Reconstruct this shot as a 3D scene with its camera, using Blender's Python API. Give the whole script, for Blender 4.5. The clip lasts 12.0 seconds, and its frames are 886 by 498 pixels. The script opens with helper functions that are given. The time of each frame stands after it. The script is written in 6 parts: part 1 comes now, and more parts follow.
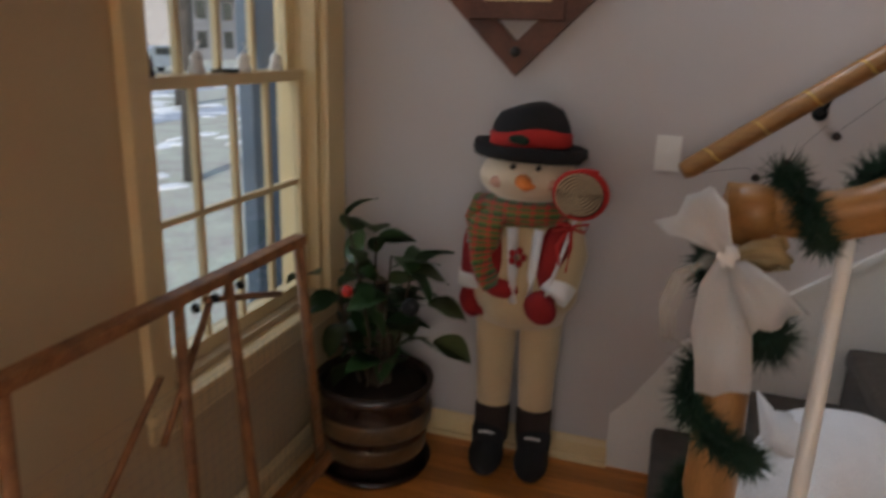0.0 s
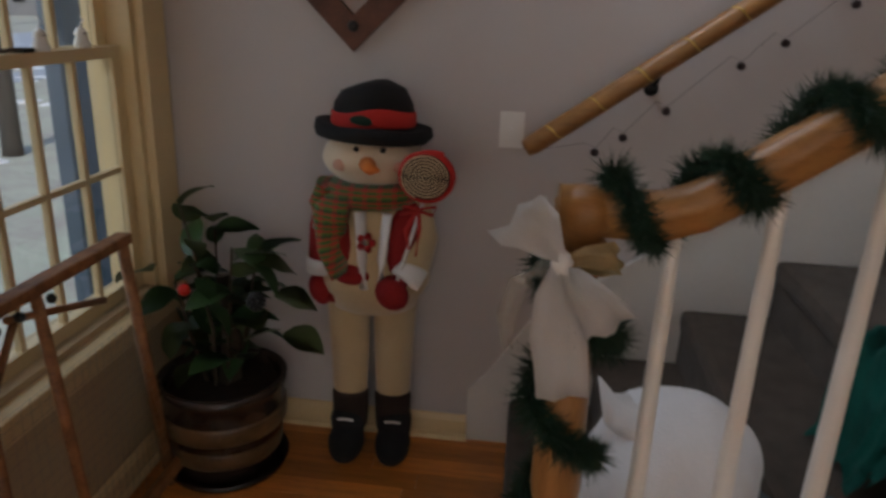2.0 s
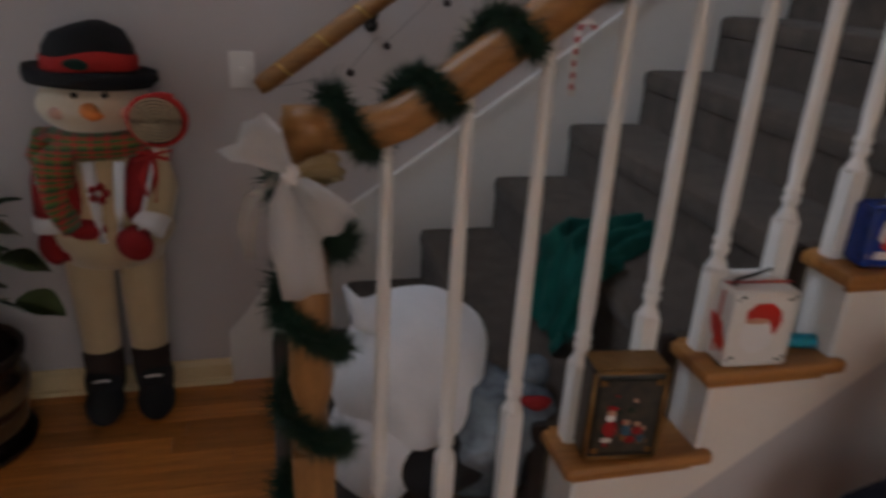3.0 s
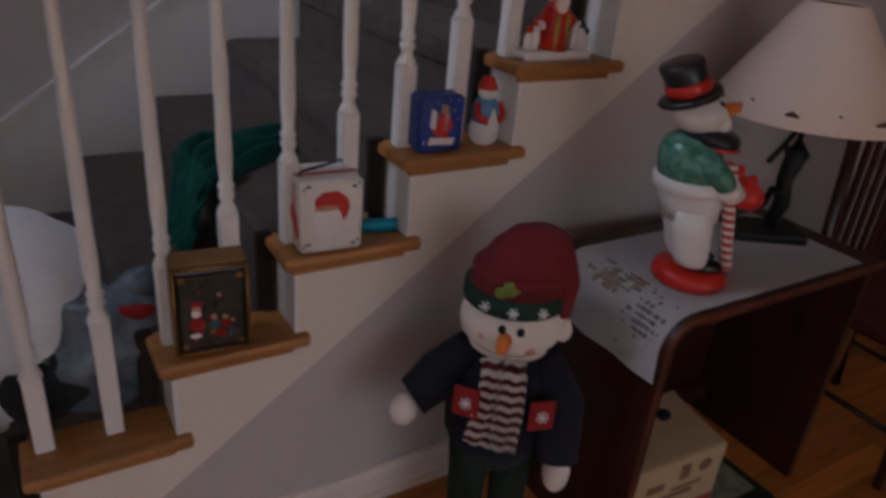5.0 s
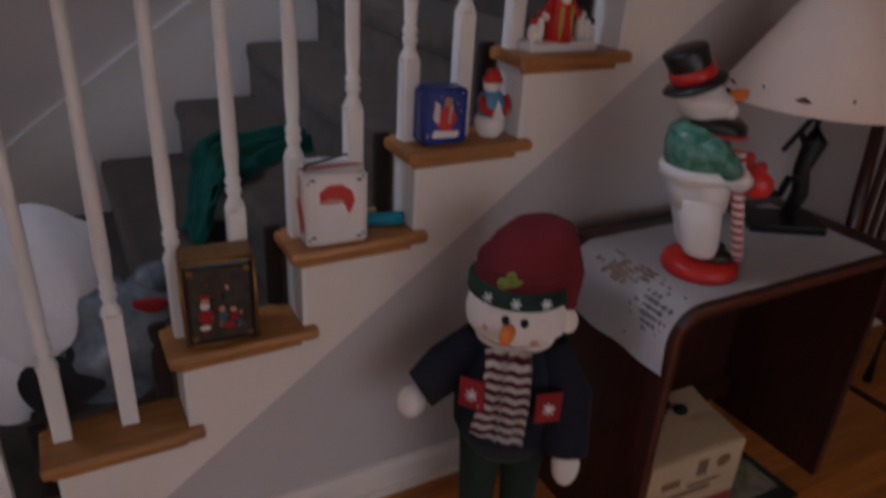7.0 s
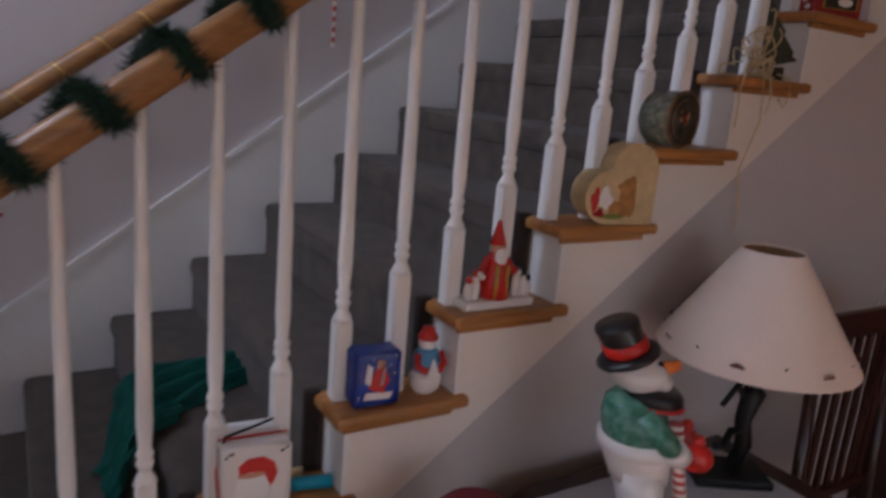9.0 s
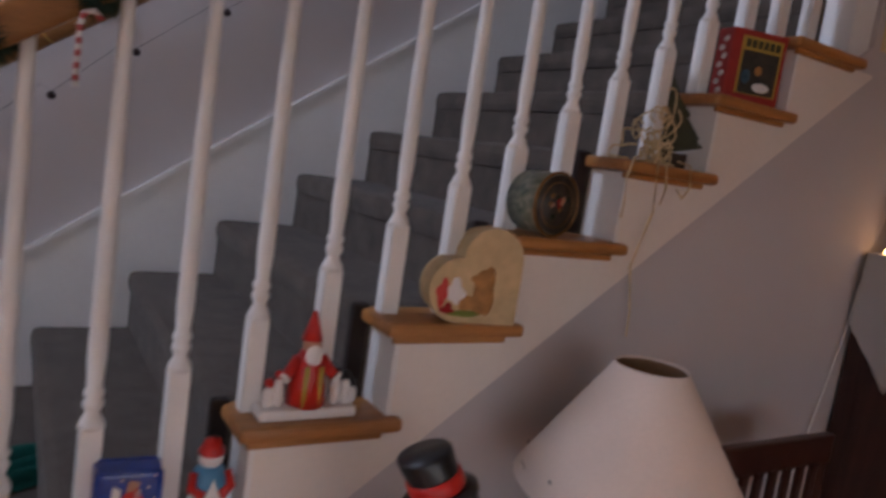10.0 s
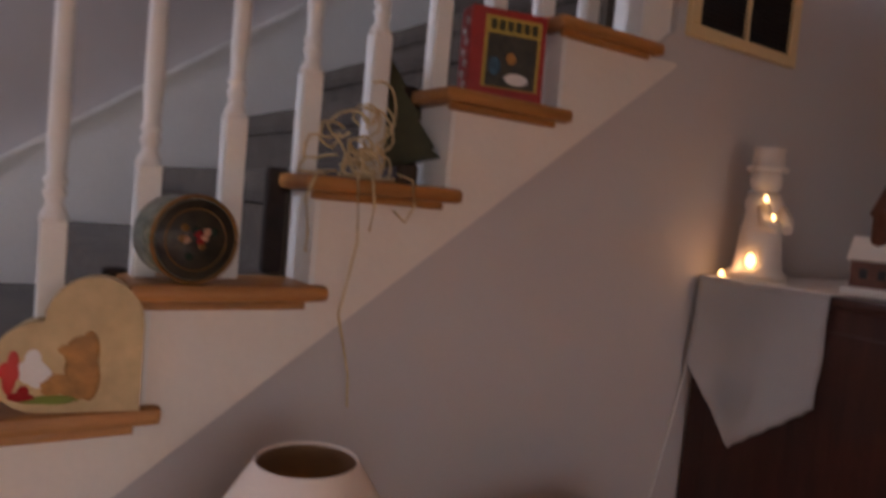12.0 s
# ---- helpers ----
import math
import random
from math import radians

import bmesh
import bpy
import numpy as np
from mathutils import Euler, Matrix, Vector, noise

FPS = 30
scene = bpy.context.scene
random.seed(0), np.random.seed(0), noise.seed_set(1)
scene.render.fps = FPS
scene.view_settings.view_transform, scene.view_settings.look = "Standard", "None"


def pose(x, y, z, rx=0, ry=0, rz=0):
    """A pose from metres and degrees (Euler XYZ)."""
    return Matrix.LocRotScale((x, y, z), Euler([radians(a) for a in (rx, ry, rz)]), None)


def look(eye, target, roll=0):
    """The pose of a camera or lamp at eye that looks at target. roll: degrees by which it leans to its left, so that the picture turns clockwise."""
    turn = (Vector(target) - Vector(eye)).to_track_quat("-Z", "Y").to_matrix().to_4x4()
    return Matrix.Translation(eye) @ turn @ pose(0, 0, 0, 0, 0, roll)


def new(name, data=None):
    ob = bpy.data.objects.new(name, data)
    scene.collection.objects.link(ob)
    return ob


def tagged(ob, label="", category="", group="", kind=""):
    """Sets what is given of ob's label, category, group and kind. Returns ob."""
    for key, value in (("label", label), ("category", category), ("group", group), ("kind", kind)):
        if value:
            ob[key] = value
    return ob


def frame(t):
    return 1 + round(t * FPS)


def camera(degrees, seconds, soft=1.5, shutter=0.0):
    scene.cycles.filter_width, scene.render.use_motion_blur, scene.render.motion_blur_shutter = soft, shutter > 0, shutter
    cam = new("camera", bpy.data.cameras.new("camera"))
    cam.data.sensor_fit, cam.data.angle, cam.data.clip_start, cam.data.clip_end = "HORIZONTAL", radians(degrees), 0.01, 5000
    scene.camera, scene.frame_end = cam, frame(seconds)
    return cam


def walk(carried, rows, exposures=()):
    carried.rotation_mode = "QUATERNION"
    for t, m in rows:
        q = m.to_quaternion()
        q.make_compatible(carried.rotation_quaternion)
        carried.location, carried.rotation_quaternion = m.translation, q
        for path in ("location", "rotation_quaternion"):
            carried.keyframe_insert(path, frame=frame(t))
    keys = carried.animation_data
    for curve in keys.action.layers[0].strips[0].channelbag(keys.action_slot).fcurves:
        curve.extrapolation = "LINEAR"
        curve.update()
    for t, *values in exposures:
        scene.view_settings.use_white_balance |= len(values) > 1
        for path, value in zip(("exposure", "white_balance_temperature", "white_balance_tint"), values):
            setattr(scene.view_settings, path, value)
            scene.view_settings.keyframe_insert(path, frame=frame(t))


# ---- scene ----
cam = camera(64.1, 12.0, soft=3.0, shutter=0.5)
PATH = [
    (0, (0.204, 0.906, 1.415), (-0.382, 2.736, 0.859), 1.9),
    (0.5, (0.161, 0.997, 1.488), (-0.25, 2.883, 0.961), -0.2),
    (1, (0.182, 1.02, 1.49), (-0.196, 2.901, 0.924), 1.8),
    (1.5, (0.225, 1.021, 1.479), (-0.092, 2.896, 0.86), 3.0),
    (2, (0.227, 1.002, 1.467), (0.025, 2.883, 0.817), 2.4),
    (2.5, (0.21, 0.945, 1.458), (0.272, 2.816, 0.754), 1.8),
    (3, (0.259, 0.867, 1.453), (0.728, 2.662, 0.705), 3.3),
    (3.5, (0.344, 0.806, 1.449), (1.007, 2.553, 0.734), 3.8),
    (3.7, (0.358, 0.77, 1.457), (1.098, 2.483, 0.737), 5.3),
    (5.3, (0.668, 0.612, 1.439), (1.66, 2.062, 0.483), 5.8),
    (5.5, (0.681, 0.601, 1.449), (1.656, 2.016, 0.426), 5.9),
    (6, (0.684, 0.586, 1.42), (1.663, 1.967, 0.355), 5.5),
    (6.5, (0.688, 0.581, 1.412), (1.642, 2.0, 0.374), 4.9),
    (7, (0.675, 0.579, 1.423), (1.567, 2.144, 0.553), 3.4),
    (7.5, (0.653, 0.606, 1.489), (1.576, 2.246, 0.813), 4.6),
    (9.3, (0.86, 0.694, 1.636), (1.935, 2.335, 1.249), 5.8),
    (9.5, (0.972, 0.725, 1.626), (2.044, 2.382, 1.308), 7.5),
    (10, (1.211, 0.722, 1.649), (2.262, 2.406, 1.4), 8.5),
    (10.5, (1.416, 0.789, 1.688), (2.526, 2.447, 1.552), 5.8),
    (11, (1.592, 0.818, 1.719), (2.705, 2.479, 1.675), 6.3),
    (11.5, (1.783, 0.775, 1.722), (2.849, 2.467, 1.697), 7.8),
    (12, (1.899, 0.753, 1.677), (3.009, 2.412, 1.554), 5.2),
]
EXPOSURE = [(0, -0.9, 6500, 8), (1, -0.95, 6500, 8), (1.5, -1.18, 6500, 8), (2, -1.32, 6500, 8), (2.5, -1.42, 6700, 9), (3, -1.57, 6200, 10), (3.5, -1.52, 6200, 12), (5.5, -1.81, 5800, 17), (6, -1.74, 6200, 18), (6.5, -1.78, 6100, 18), (7.5, -1.4, 5700, 19), (9.3, -1.23, 5700, 17), (11, -1.05, 6000, 19), (12, -1.05, 6200, 20)]
walk(cam, [(t, look(eye, target, roll)) for t, eye, target, roll in PATH], EXPOSURE)

# ---- light ----
world = bpy.data.worlds.new("sky")
world.use_nodes = True
scene.world = world
sky = world.node_tree.nodes.new("ShaderNodeTexSky")
sky.sky_type, sky.sun_disc = "NISHITA", False
sky.sun_elevation, sky.sun_rotation = radians(37), radians(168)
world.node_tree.links.new(sky.outputs[0], world.node_tree.nodes["Background"].inputs[0])
world.node_tree.nodes["Background"].inputs[1].default_value = 0.44


def lamp(name, kind, m, energy, color, **settings):
    data = bpy.data.lights.new(name, kind)
    data.energy, data.color = energy, color
    if kind == "AREA":
        data.shape, data.size, data.size_y = "RECTANGLE", settings["w"], settings["h"]
    if kind == "SUN":
        data.angle = radians(settings["angle"])
    if kind == "POINT":
        data.shadow_soft_size = settings["r"]
    ob = new(name, data)
    ob.matrix_world = m
    return ob


lamp("sun", "SUN", look((2, -9, 7), (0, 0, 0)), 5.0, (1.0, 0.97, 0.94), angle=2)
lamp("added_daylight", "AREA", look((-2.2, 2.75, 2.15), (0.4, 2.60, 1.30)), 25, (0.84, 0.91, 1.0), w=1.5, h=1.3)
# fill lamp at a second west window, added out of view
lamp("added_daylight", "AREA", look((-1.06, -0.2, 1.50), (1.4, 1.0, 1.9)), 12, (1.0, 0.90, 0.86), w=1.4, h=0.9)
# fill lamp at the unseen south window, added to brighten the room
lamp("added_daylight", "AREA", look((0.8, -2.66, 1.60), (1.7, 1.2, 2.0)), 12, (1.0, 0.92, 0.86), w=3.6, h=1.4)
# bluish lamp at an added stairwell window that is never in view
lamp("added_daylight", "AREA", look((-1.02, 2.55, 3.75), (1.6, 2.65, 2.5)), 125, (0.80, 0.87, 1.0), w=0.9, h=1.1)

# ---- materials ----


def mat(name, color, rough=0.6, metal=0.0, var=0.15, scale=6.0, fine=60.0, bump=0.15, stretch=(1, 1, 1), second=None, sheen=0.0, rand=0.0, spec=0.5):
    """A surface with broad blotches, fine grain and slight relief, at real size."""
    m = bpy.data.materials.new(name)
    m.use_nodes = True
    nt = m.node_tree
    n, l = nt.nodes, nt.links
    b = n["Principled BSDF"]
    co = n.new("ShaderNodeTexCoord")
    mp = n.new("ShaderNodeMapping")
    mp.inputs["Scale"].default_value = stretch
    l.new(co.outputs["Object"], mp.inputs[0])
    big, small = n.new("ShaderNodeTexNoise"), n.new("ShaderNodeTexNoise")
    big.inputs["Scale"].default_value, small.inputs["Scale"].default_value = scale, fine
    big.inputs["Detail"].default_value, small.inputs["Detail"].default_value = 3, 4
    l.new(mp.outputs[0], big.inputs["Vector"])
    l.new(mp.outputs[0], small.inputs["Vector"])
    mix = n.new("ShaderNodeMix")
    mix.data_type = "RGBA"
    c2 = second or tuple(c * (1 - var * 1.6) for c in color)
    mix.inputs["A"].default_value, mix.inputs["B"].default_value = (*color, 1), (*c2, 1)
    avg = n.new("ShaderNodeMath")
    avg.operation = "MULTIPLY_ADD"
    avg.inputs[1].default_value = 0.6
    half = n.new("ShaderNodeMath")
    half.operation = "MULTIPLY"
    half.inputs[1].default_value = 0.4
    l.new(small.outputs["Fac"], half.inputs[0])
    l.new(big.outputs["Fac"], avg.inputs[0])
    l.new(half.outputs[0], avg.inputs[2])
    ramp = n.new("ShaderNodeMapRange")
    ramp.inputs["From Min"].default_value, ramp.inputs["From Max"].default_value = 0.3, 0.7
    l.new(avg.outputs[0], ramp.inputs["Value"])
    l.new(ramp.outputs[0], mix.inputs["Factor"])
    out = mix.outputs["Result"]
    if rand:
        info = n.new("ShaderNodeObjectInfo")
        hsv = n.new("ShaderNodeHueSaturation")
        mr = n.new("ShaderNodeMapRange")
        mr.inputs["To Min"].default_value, mr.inputs["To Max"].default_value = 1 - rand, 1 + rand
        l.new(info.outputs["Random"], mr.inputs["Value"])
        l.new(mr.outputs[0], hsv.inputs["Value"])
        l.new(out, hsv.inputs["Color"])
        out = hsv.outputs["Color"]
    l.new(out, b.inputs["Base Color"])
    b.inputs["Roughness"].default_value, b.inputs["Metallic"].default_value = rough, metal
    b.inputs["Specular IOR Level"].default_value = spec
    if sheen:
        b.inputs["Sheen Weight"].default_value = sheen
    if bump:
        bp = n.new("ShaderNodeBump")
        bp.inputs["Strength"].default_value, bp.inputs["Distance"].default_value = bump, 0.003
        l.new(small.outputs["Fac"], bp.inputs["Height"])
        l.new(bp.outputs[0], b.inputs["Normal"])
    return m


def glow(name, color, strength):
    m = bpy.data.materials.new(name)
    m.use_nodes = True
    b = m.node_tree.nodes["Principled BSDF"]
    b.inputs["Base Color"].default_value = (*color, 1)
    b.inputs["Emission Color"].default_value, b.inputs["Emission Strength"].default_value = (*color, 1), strength
    return m


def stripes(name, colors, axis, width, rough=0.9, cross=None, wobble=0.0):
    """Knitted or woven bands of several colours across one axis, with an optional second set across another."""
    m = mat(name, colors[0], rough, bump=0.5, fine=180, sheen=0.3)
    nt = m.node_tree
    n, l = nt.nodes, nt.links
    b = n["Principled BSDF"]
    co = n.new("ShaderNodeTexCoord")
    sep = n.new("ShaderNodeSeparateXYZ")
    l.new(co.outputs["Object"], sep.inputs[0])

    def bands(ax, w, cols):
        div = n.new("ShaderNodeMath")
        div.operation = "DIVIDE"
        div.inputs[1].default_value = w * len(cols)
        l.new(sep.outputs[ax], div.inputs[0])
        fr = n.new("ShaderNodeMath")
        fr.operation = "FRACT"
        l.new(div.outputs[0], fr.inputs[0])
        r = n.new("ShaderNodeValToRGB")
        r.color_ramp.interpolation = "CONSTANT"
        while len(r.color_ramp.elements) < len(cols):
            r.color_ramp.elements.new(0.5)
        for i, c in enumerate(cols):
            r.color_ramp.elements[i].position, r.color_ramp.elements[i].color = i / len(cols), (*c, 1)
        l.new(fr.outputs[0], r.inputs[0])
        return r.outputs[0]

    out = bands(axis, width, colors)
    if cross:
        mx = n.new("ShaderNodeMix")
        mx.data_type = "RGBA"
        mx.inputs["Factor"].default_value = 0.45
        l.new(out, mx.inputs["A"])
        l.new(bands(cross[0], cross[1], cross[2]), mx.inputs["B"])
        out = mx.outputs["Result"]
    l.new(out, b.inputs["Base Color"])
    return m


M = {}
M["wall"] = mat("wall_paint", (0.56, 0.52, 0.51), 0.75, var=0.05, scale=1.5, fine=220, bump=0.12)
# brown here paints in the shade where light falls off to the right
M["wall_brown"] = mat("shaded_wall_paint", (0.24, 0.16, 0.10), 0.8, var=0.06, scale=1.5, fine=220, bump=0.12)
# the yellow of warm bounced light is put into this wall colour
M["wall_warm"] = mat("warm_lit_wall_paint", (0.52, 0.39, 0.23), 0.8, var=0.06, scale=1.5, fine=220, bump=0.12)
M["ceiling"] = mat("ceiling_paint", (0.84, 0.82, 0.78), 0.9, var=0.04, scale=2, fine=150)
M["white"] = mat("white_gloss_paint", (0.80, 0.79, 0.76), 0.35, var=0.05, scale=5, fine=90, bump=0.08)
# cream paint, with the yellowing of warm bounced light mixed into its colour
M["cream"] = mat("warm_lit_cream_paint", (0.74, 0.57, 0.31), 0.4, var=0.07, scale=5, fine=90, bump=0.08)
M["stringer"] = mat("cream_stringer_paint", (0.80, 0.73, 0.65), 0.45, var=0.05, scale=4, fine=90, bump=0.08)
M["oak"] = mat("honey_oak", (0.48, 0.21, 0.055), 0.38, var=0.3, scale=4, fine=40, bump=0.15, stretch=(1, 14, 14), rand=0.1)
M["rail"] = mat("varnished_rail_oak", (0.40, 0.19, 0.055), 0.40, var=0.3, scale=3, fine=30, bump=0.1, stretch=(2, 16, 16))
M["newel"] = mat("varnished_newel_oak", (0.40, 0.20, 0.07), 0.3, var=0.3, scale=3, fine=30, bump=0.1, stretch=(16, 16, 2))
M["floor"] = mat("floor_oak", (0.62, 0.22, 0.042), 0.32, var=0.35, scale=3, fine=26, bump=0.12, stretch=(1, 16, 16), rand=0.25)
M["joint"] = mat("floor_joint", (0.05, 0.025, 0.012), 0.8)
M["carpet"] = mat("grey_brown_carpet", (0.100, 0.074, 0.055), 0.98, var=0.4, scale=14, fine=330, bump=1.0, sheen=0.1)
M["binding"] = mat("dark_carpet_binding", (0.030, 0.018, 0.014), 0.95, var=0.4, scale=20, fine=250, bump=0.8)
M["dark_wood"] = mat("dark_mahogany", (0.060, 0.018, 0.012), 0.3, var=0.4, scale=3, fine=30, bump=0.1, stretch=(14, 14, 1.5))
M["edge_wood"] = mat("worn_mahogany_edge", (0.13, 0.035, 0.022), 0.35, var=0.4, scale=5, fine=30, bump=0.1)
M["frame_wood"] = mat("red_brown_frame_wood", (0.16, 0.055, 0.03), 0.5, var=0.4, scale=4, fine=30, bump=0.2, stretch=(3, 3, 3))
M["gate_wood"] = mat("old_orange_brown_wood", (0.38, 0.165, 0.06), 0.55, var=0.45, scale=6, fine=40, bump=0.3, stretch=(3, 3, 3))
M["wire"] = mat("dull_wire", (0.35, 0.30, 0.25), 0.45, 0.8)
M["fleece"] = mat("cream_fleece", (0.62, 0.47, 0.27), 0.95, var=0.12, scale=10, fine=200, bump=0.8, sheen=0.4)
M["face"] = mat("white_fleece", (0.74, 0.62, 0.46), 0.95, var=0.08, scale=10, fine=200, bump=0.6, sheen=0.4)
M["face2"] = mat("pale_fleece", (0.78, 0.71, 0.64), 0.95, var=0.06, scale=10, fine=200, bump=0.6)
M["brown_felt"] = mat("dark_brown_felt", (0.030, 0.016, 0.012), 0.95, var=0.2, scale=10, fine=200, bump=0.5)
M["white_cloth"] = mat("white_cotton", (0.80, 0.79, 0.78), 0.95, var=0.06, scale=8, fine=250, bump=0.5, sheen=0.2)
M["sheer"] = mat("sheer_organza", (0.62, 0.56, 0.47), 0.8, var=0.08, scale=10, fine=300, bump=0.2)
_sheer = M["sheer"].node_tree.nodes["Principled BSDF"]
_sheer.inputs["Alpha"].default_value = 0.28
M["plush"] = mat("white_plush", (0.82, 0.83, 0.86), 0.98, var=0.08, scale=14, fine=200, bump=0.9, sheen=0.5)
M["red_cloth"] = mat("red_felt", (0.34, 0.012, 0.014), 0.95, var=0.25, scale=10, fine=200, bump=0.6)
M["bright_red"] = mat("bright_red_paint", (0.55, 0.02, 0.012), 0.35, var=0.1)
M["black_felt"] = mat("black_felt", (0.012, 0.012, 0.014), 0.95, var=0.2, scale=10, fine=200, bump=0.5)
M["black"] = mat("black_paint", (0.012, 0.012, 0.013), 0.35)
M["orange"] = mat("orange_felt", (0.74, 0.20, 0.03), 0.8, var=0.15)
M["pink"] = mat("pink_blush", (0.72, 0.42, 0.32), 0.95)
M["navy"] = mat("navy_knit", (0.010, 0.012, 0.024), 0.98, var=0.2, scale=12, fine=160, bump=0.8)
M["dark_green"] = mat("dark_green_corduroy", (0.016, 0.030, 0.020), 0.95, var=0.2, scale=12, fine=120, bump=0.7)
M["hat_red"] = mat("wine_red_fleece", (0.17, 0.012, 0.018), 0.98, var=0.2, scale=12, fine=200, bump=0.7)
M["hat_green"] = mat("bottle_green_fleece", (0.015, 0.045, 0.03), 0.98, var=0.2, scale=12, fine=200, bump=0.7)
M["holly"] = mat("yellow_green_felt", (0.22, 0.27, 0.05), 0.9)
M["scarf"] = stripes("tartan_knit", [(0.05, 0.15, 0.03), (0.50, 0.03, 0.02), (0.02, 0.05, 0.02), (0.12, 0.18, 0.03), (0.50, 0.03, 0.02)], 2, 0.007, cross=(0, 0.014, [(0.03, 0.13, 0.03), (0.06, 0.14, 0.03), (0.40, 0.04, 0.02)]))
M["scarf2"] = stripes("striped_knit", [(0.75, 0.68, 0.60), (0.13, 0.008, 0.018)], 2, 0.0125)
M["candy"] = stripes("candy_stripe", [(0.75, 0.72, 0.68), (0.45, 0.03, 0.03)], 2, 0.009, rough=0.35)
M["spiral"] = mat("rope_spiral", (0.60, 0.46, 0.28), 0.7, var=0.2)
M["lolly_red"] = mat("red_wool", (0.50, 0.02, 0.015), 0.85)
M["leaf"] = mat("glossy_leaf", (0.030, 0.085, 0.028), 0.32, var=0.4, scale=9, fine=60, bump=0.15, second=(0.055, 0.12, 0.03))
M["leaf_pale"] = mat("pale_leaf", (0.085, 0.12, 0.035), 0.4, var=0.3, scale=9, fine=60, bump=0.15)
M["needle"] = mat("green_needles", (0.014, 0.055, 0.028), 0.7, var=0.4, scale=15, fine=90, bump=0)
M["stem"] = mat("bark_stem", (0.07, 0.045, 0.025), 0.85, var=0.3)
M["soil"] = mat("soil", (0.045, 0.028, 0.018), 0.95, var=0.5, scale=40, fine=200, bump=1)
M["pot"] = mat("brown_glazed_pot", (0.040, 0.024, 0.018), 0.22, var=0.4, scale=8, fine=40, bump=0.15)
M["pot_band"] = mat("tan_glaze", (0.15, 0.085, 0.04), 0.3, var=0.4, scale=12, fine=60, bump=0.2)
M["berry_mat"] = mat("dark_red_berry", (0.028, 0.010, 0.012), 0.3)
M["gold"] = mat("gold_ribbon", (0.72, 0.48, 0.10), 0.35, 0.2, var=0.2)
M["teal"] = mat("teal_fabric", (0.006, 0.165, 0.125), 0.85, var=0.3, scale=10, fine=180, bump=0.5)
M["plastic"] = mat("grey_blue_plastic", (0.20, 0.24, 0.28), 0.22, var=0.3, scale=14, fine=50, bump=0.6, second=(0.06, 0.075, 0.09))
M["linen"] = mat("off_white_linen", (0.84, 0.82, 0.82), 0.92, var=0.06, scale=6, fine=400, bump=0.4)
M["print"] = mat("faded_print", (0.07, 0.09, 0.09), 0.92, var=0.5, scale=60, fine=300, second=(0.30, 0.30, 0.29))
M["print_tan"] = mat("tan_print", (0.40, 0.27, 0.17), 0.92, var=0.5, scale=50, fine=300, second=(0.20, 0.17, 0.15))
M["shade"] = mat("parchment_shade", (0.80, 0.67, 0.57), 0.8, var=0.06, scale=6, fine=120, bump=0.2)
M["shade_in"] = mat("shade_inside", (0.40, 0.24, 0.12), 0.8)
M["iron"] = mat("black_iron", (0.010, 0.012, 0.012), 0.45, 0.4, var=0.3)
M["ceramic"] = mat("white_ceramic", (0.78, 0.76, 0.73), 0.28, var=0.04, bump=0.05)
M["green_glaze"] = mat("green_glaze", (0.012, 0.14, 0.075), 0.25, var=0.6, scale=30, second=(0.16, 0.34, 0.27), bump=0.05)
M["carton"] = mat("printed_carton", (0.52, 0.38, 0.22), 0.75, var=0.12, scale=8, fine=90, bump=0.1)
M["carton_red"] = mat("red_print", (0.28, 0.03, 0.025), 0.75)
M["ink"] = mat("brown_ink", (0.20, 0.10, 0.05), 0.8)
M["rug"] = mat("dark_green_rug", (0.020, 0.028, 0.022), 0.98, var=0.3, scale=20, fine=250, bump=0.8)
M["rug_cream"] = mat("cream_rug", (0.36, 0.32, 0.22), 0.98, var=0.5, scale=28, fine=250, bump=0.8, second=(0.08, 0.10, 0.05))
M["tin_black"] = mat("black_tin", (0.014, 0.016, 0.015), 0.28, 0.3, var=0.2)
M["tin_gold"] = mat("antique_gold_tin", (0.32, 0.17, 0.05), 0.35, 0.6, var=0.3)
M["tin_white"] = mat("white_tin", (0.76, 0.74, 0.70), 0.3, var=0.05, bump=0.05)
M["tin_blue"] = mat("cobalt_tin", (0.012, 0.05, 0.32), 0.25, var=0.25, scale=30)
M["sky_blue"] = mat("sky_blue_paint", (0.10, 0.30, 0.50), 0.4)
M["cyan"] = mat("cyan_plastic", (0.01, 0.30, 0.45), 0.35)
M["skin"] = mat("peach_paint", (0.55, 0.30, 0.19), 0.5)
M["heart"] = mat("cream_painted_wood", (0.66, 0.49, 0.25), 0.55, var=0.2, scale=14, fine=60)
M["heart_gold"] = mat("amber_paint", (0.52, 0.24, 0.05), 0.5, var=0.3, scale=30)
M["mosaic"] = mat("green_check_print", (0.04, 0.09, 0.08), 0.35, var=0.6, scale=70, second=(0.35, 0.37, 0.30))
M["board_green"] = mat("olive_board", (0.055, 0.060, 0.026), 0.75, var=0.35, scale=10, fine=60)
M["raffia"] = mat("raffia", (0.76, 0.60, 0.34), 0.8, var=0.25, scale=30)
M["book_red"] = mat("red_box_print", (0.36, 0.018, 0.016), 0.4, var=0.15)
M["book_art"] = mat("dark_picture_print", (0.010, 0.012, 0.014), 0.4, var=0.6, scale=30, second=(0.055, 0.045, 0.028))
M["art_blue"] = mat("blue_picture_print", (0.05, 0.16, 0.26), 0.4, var=0.5, scale=40)
M["yellow"] = mat("yellow_print", (0.50, 0.36, 0.05), 0.45)
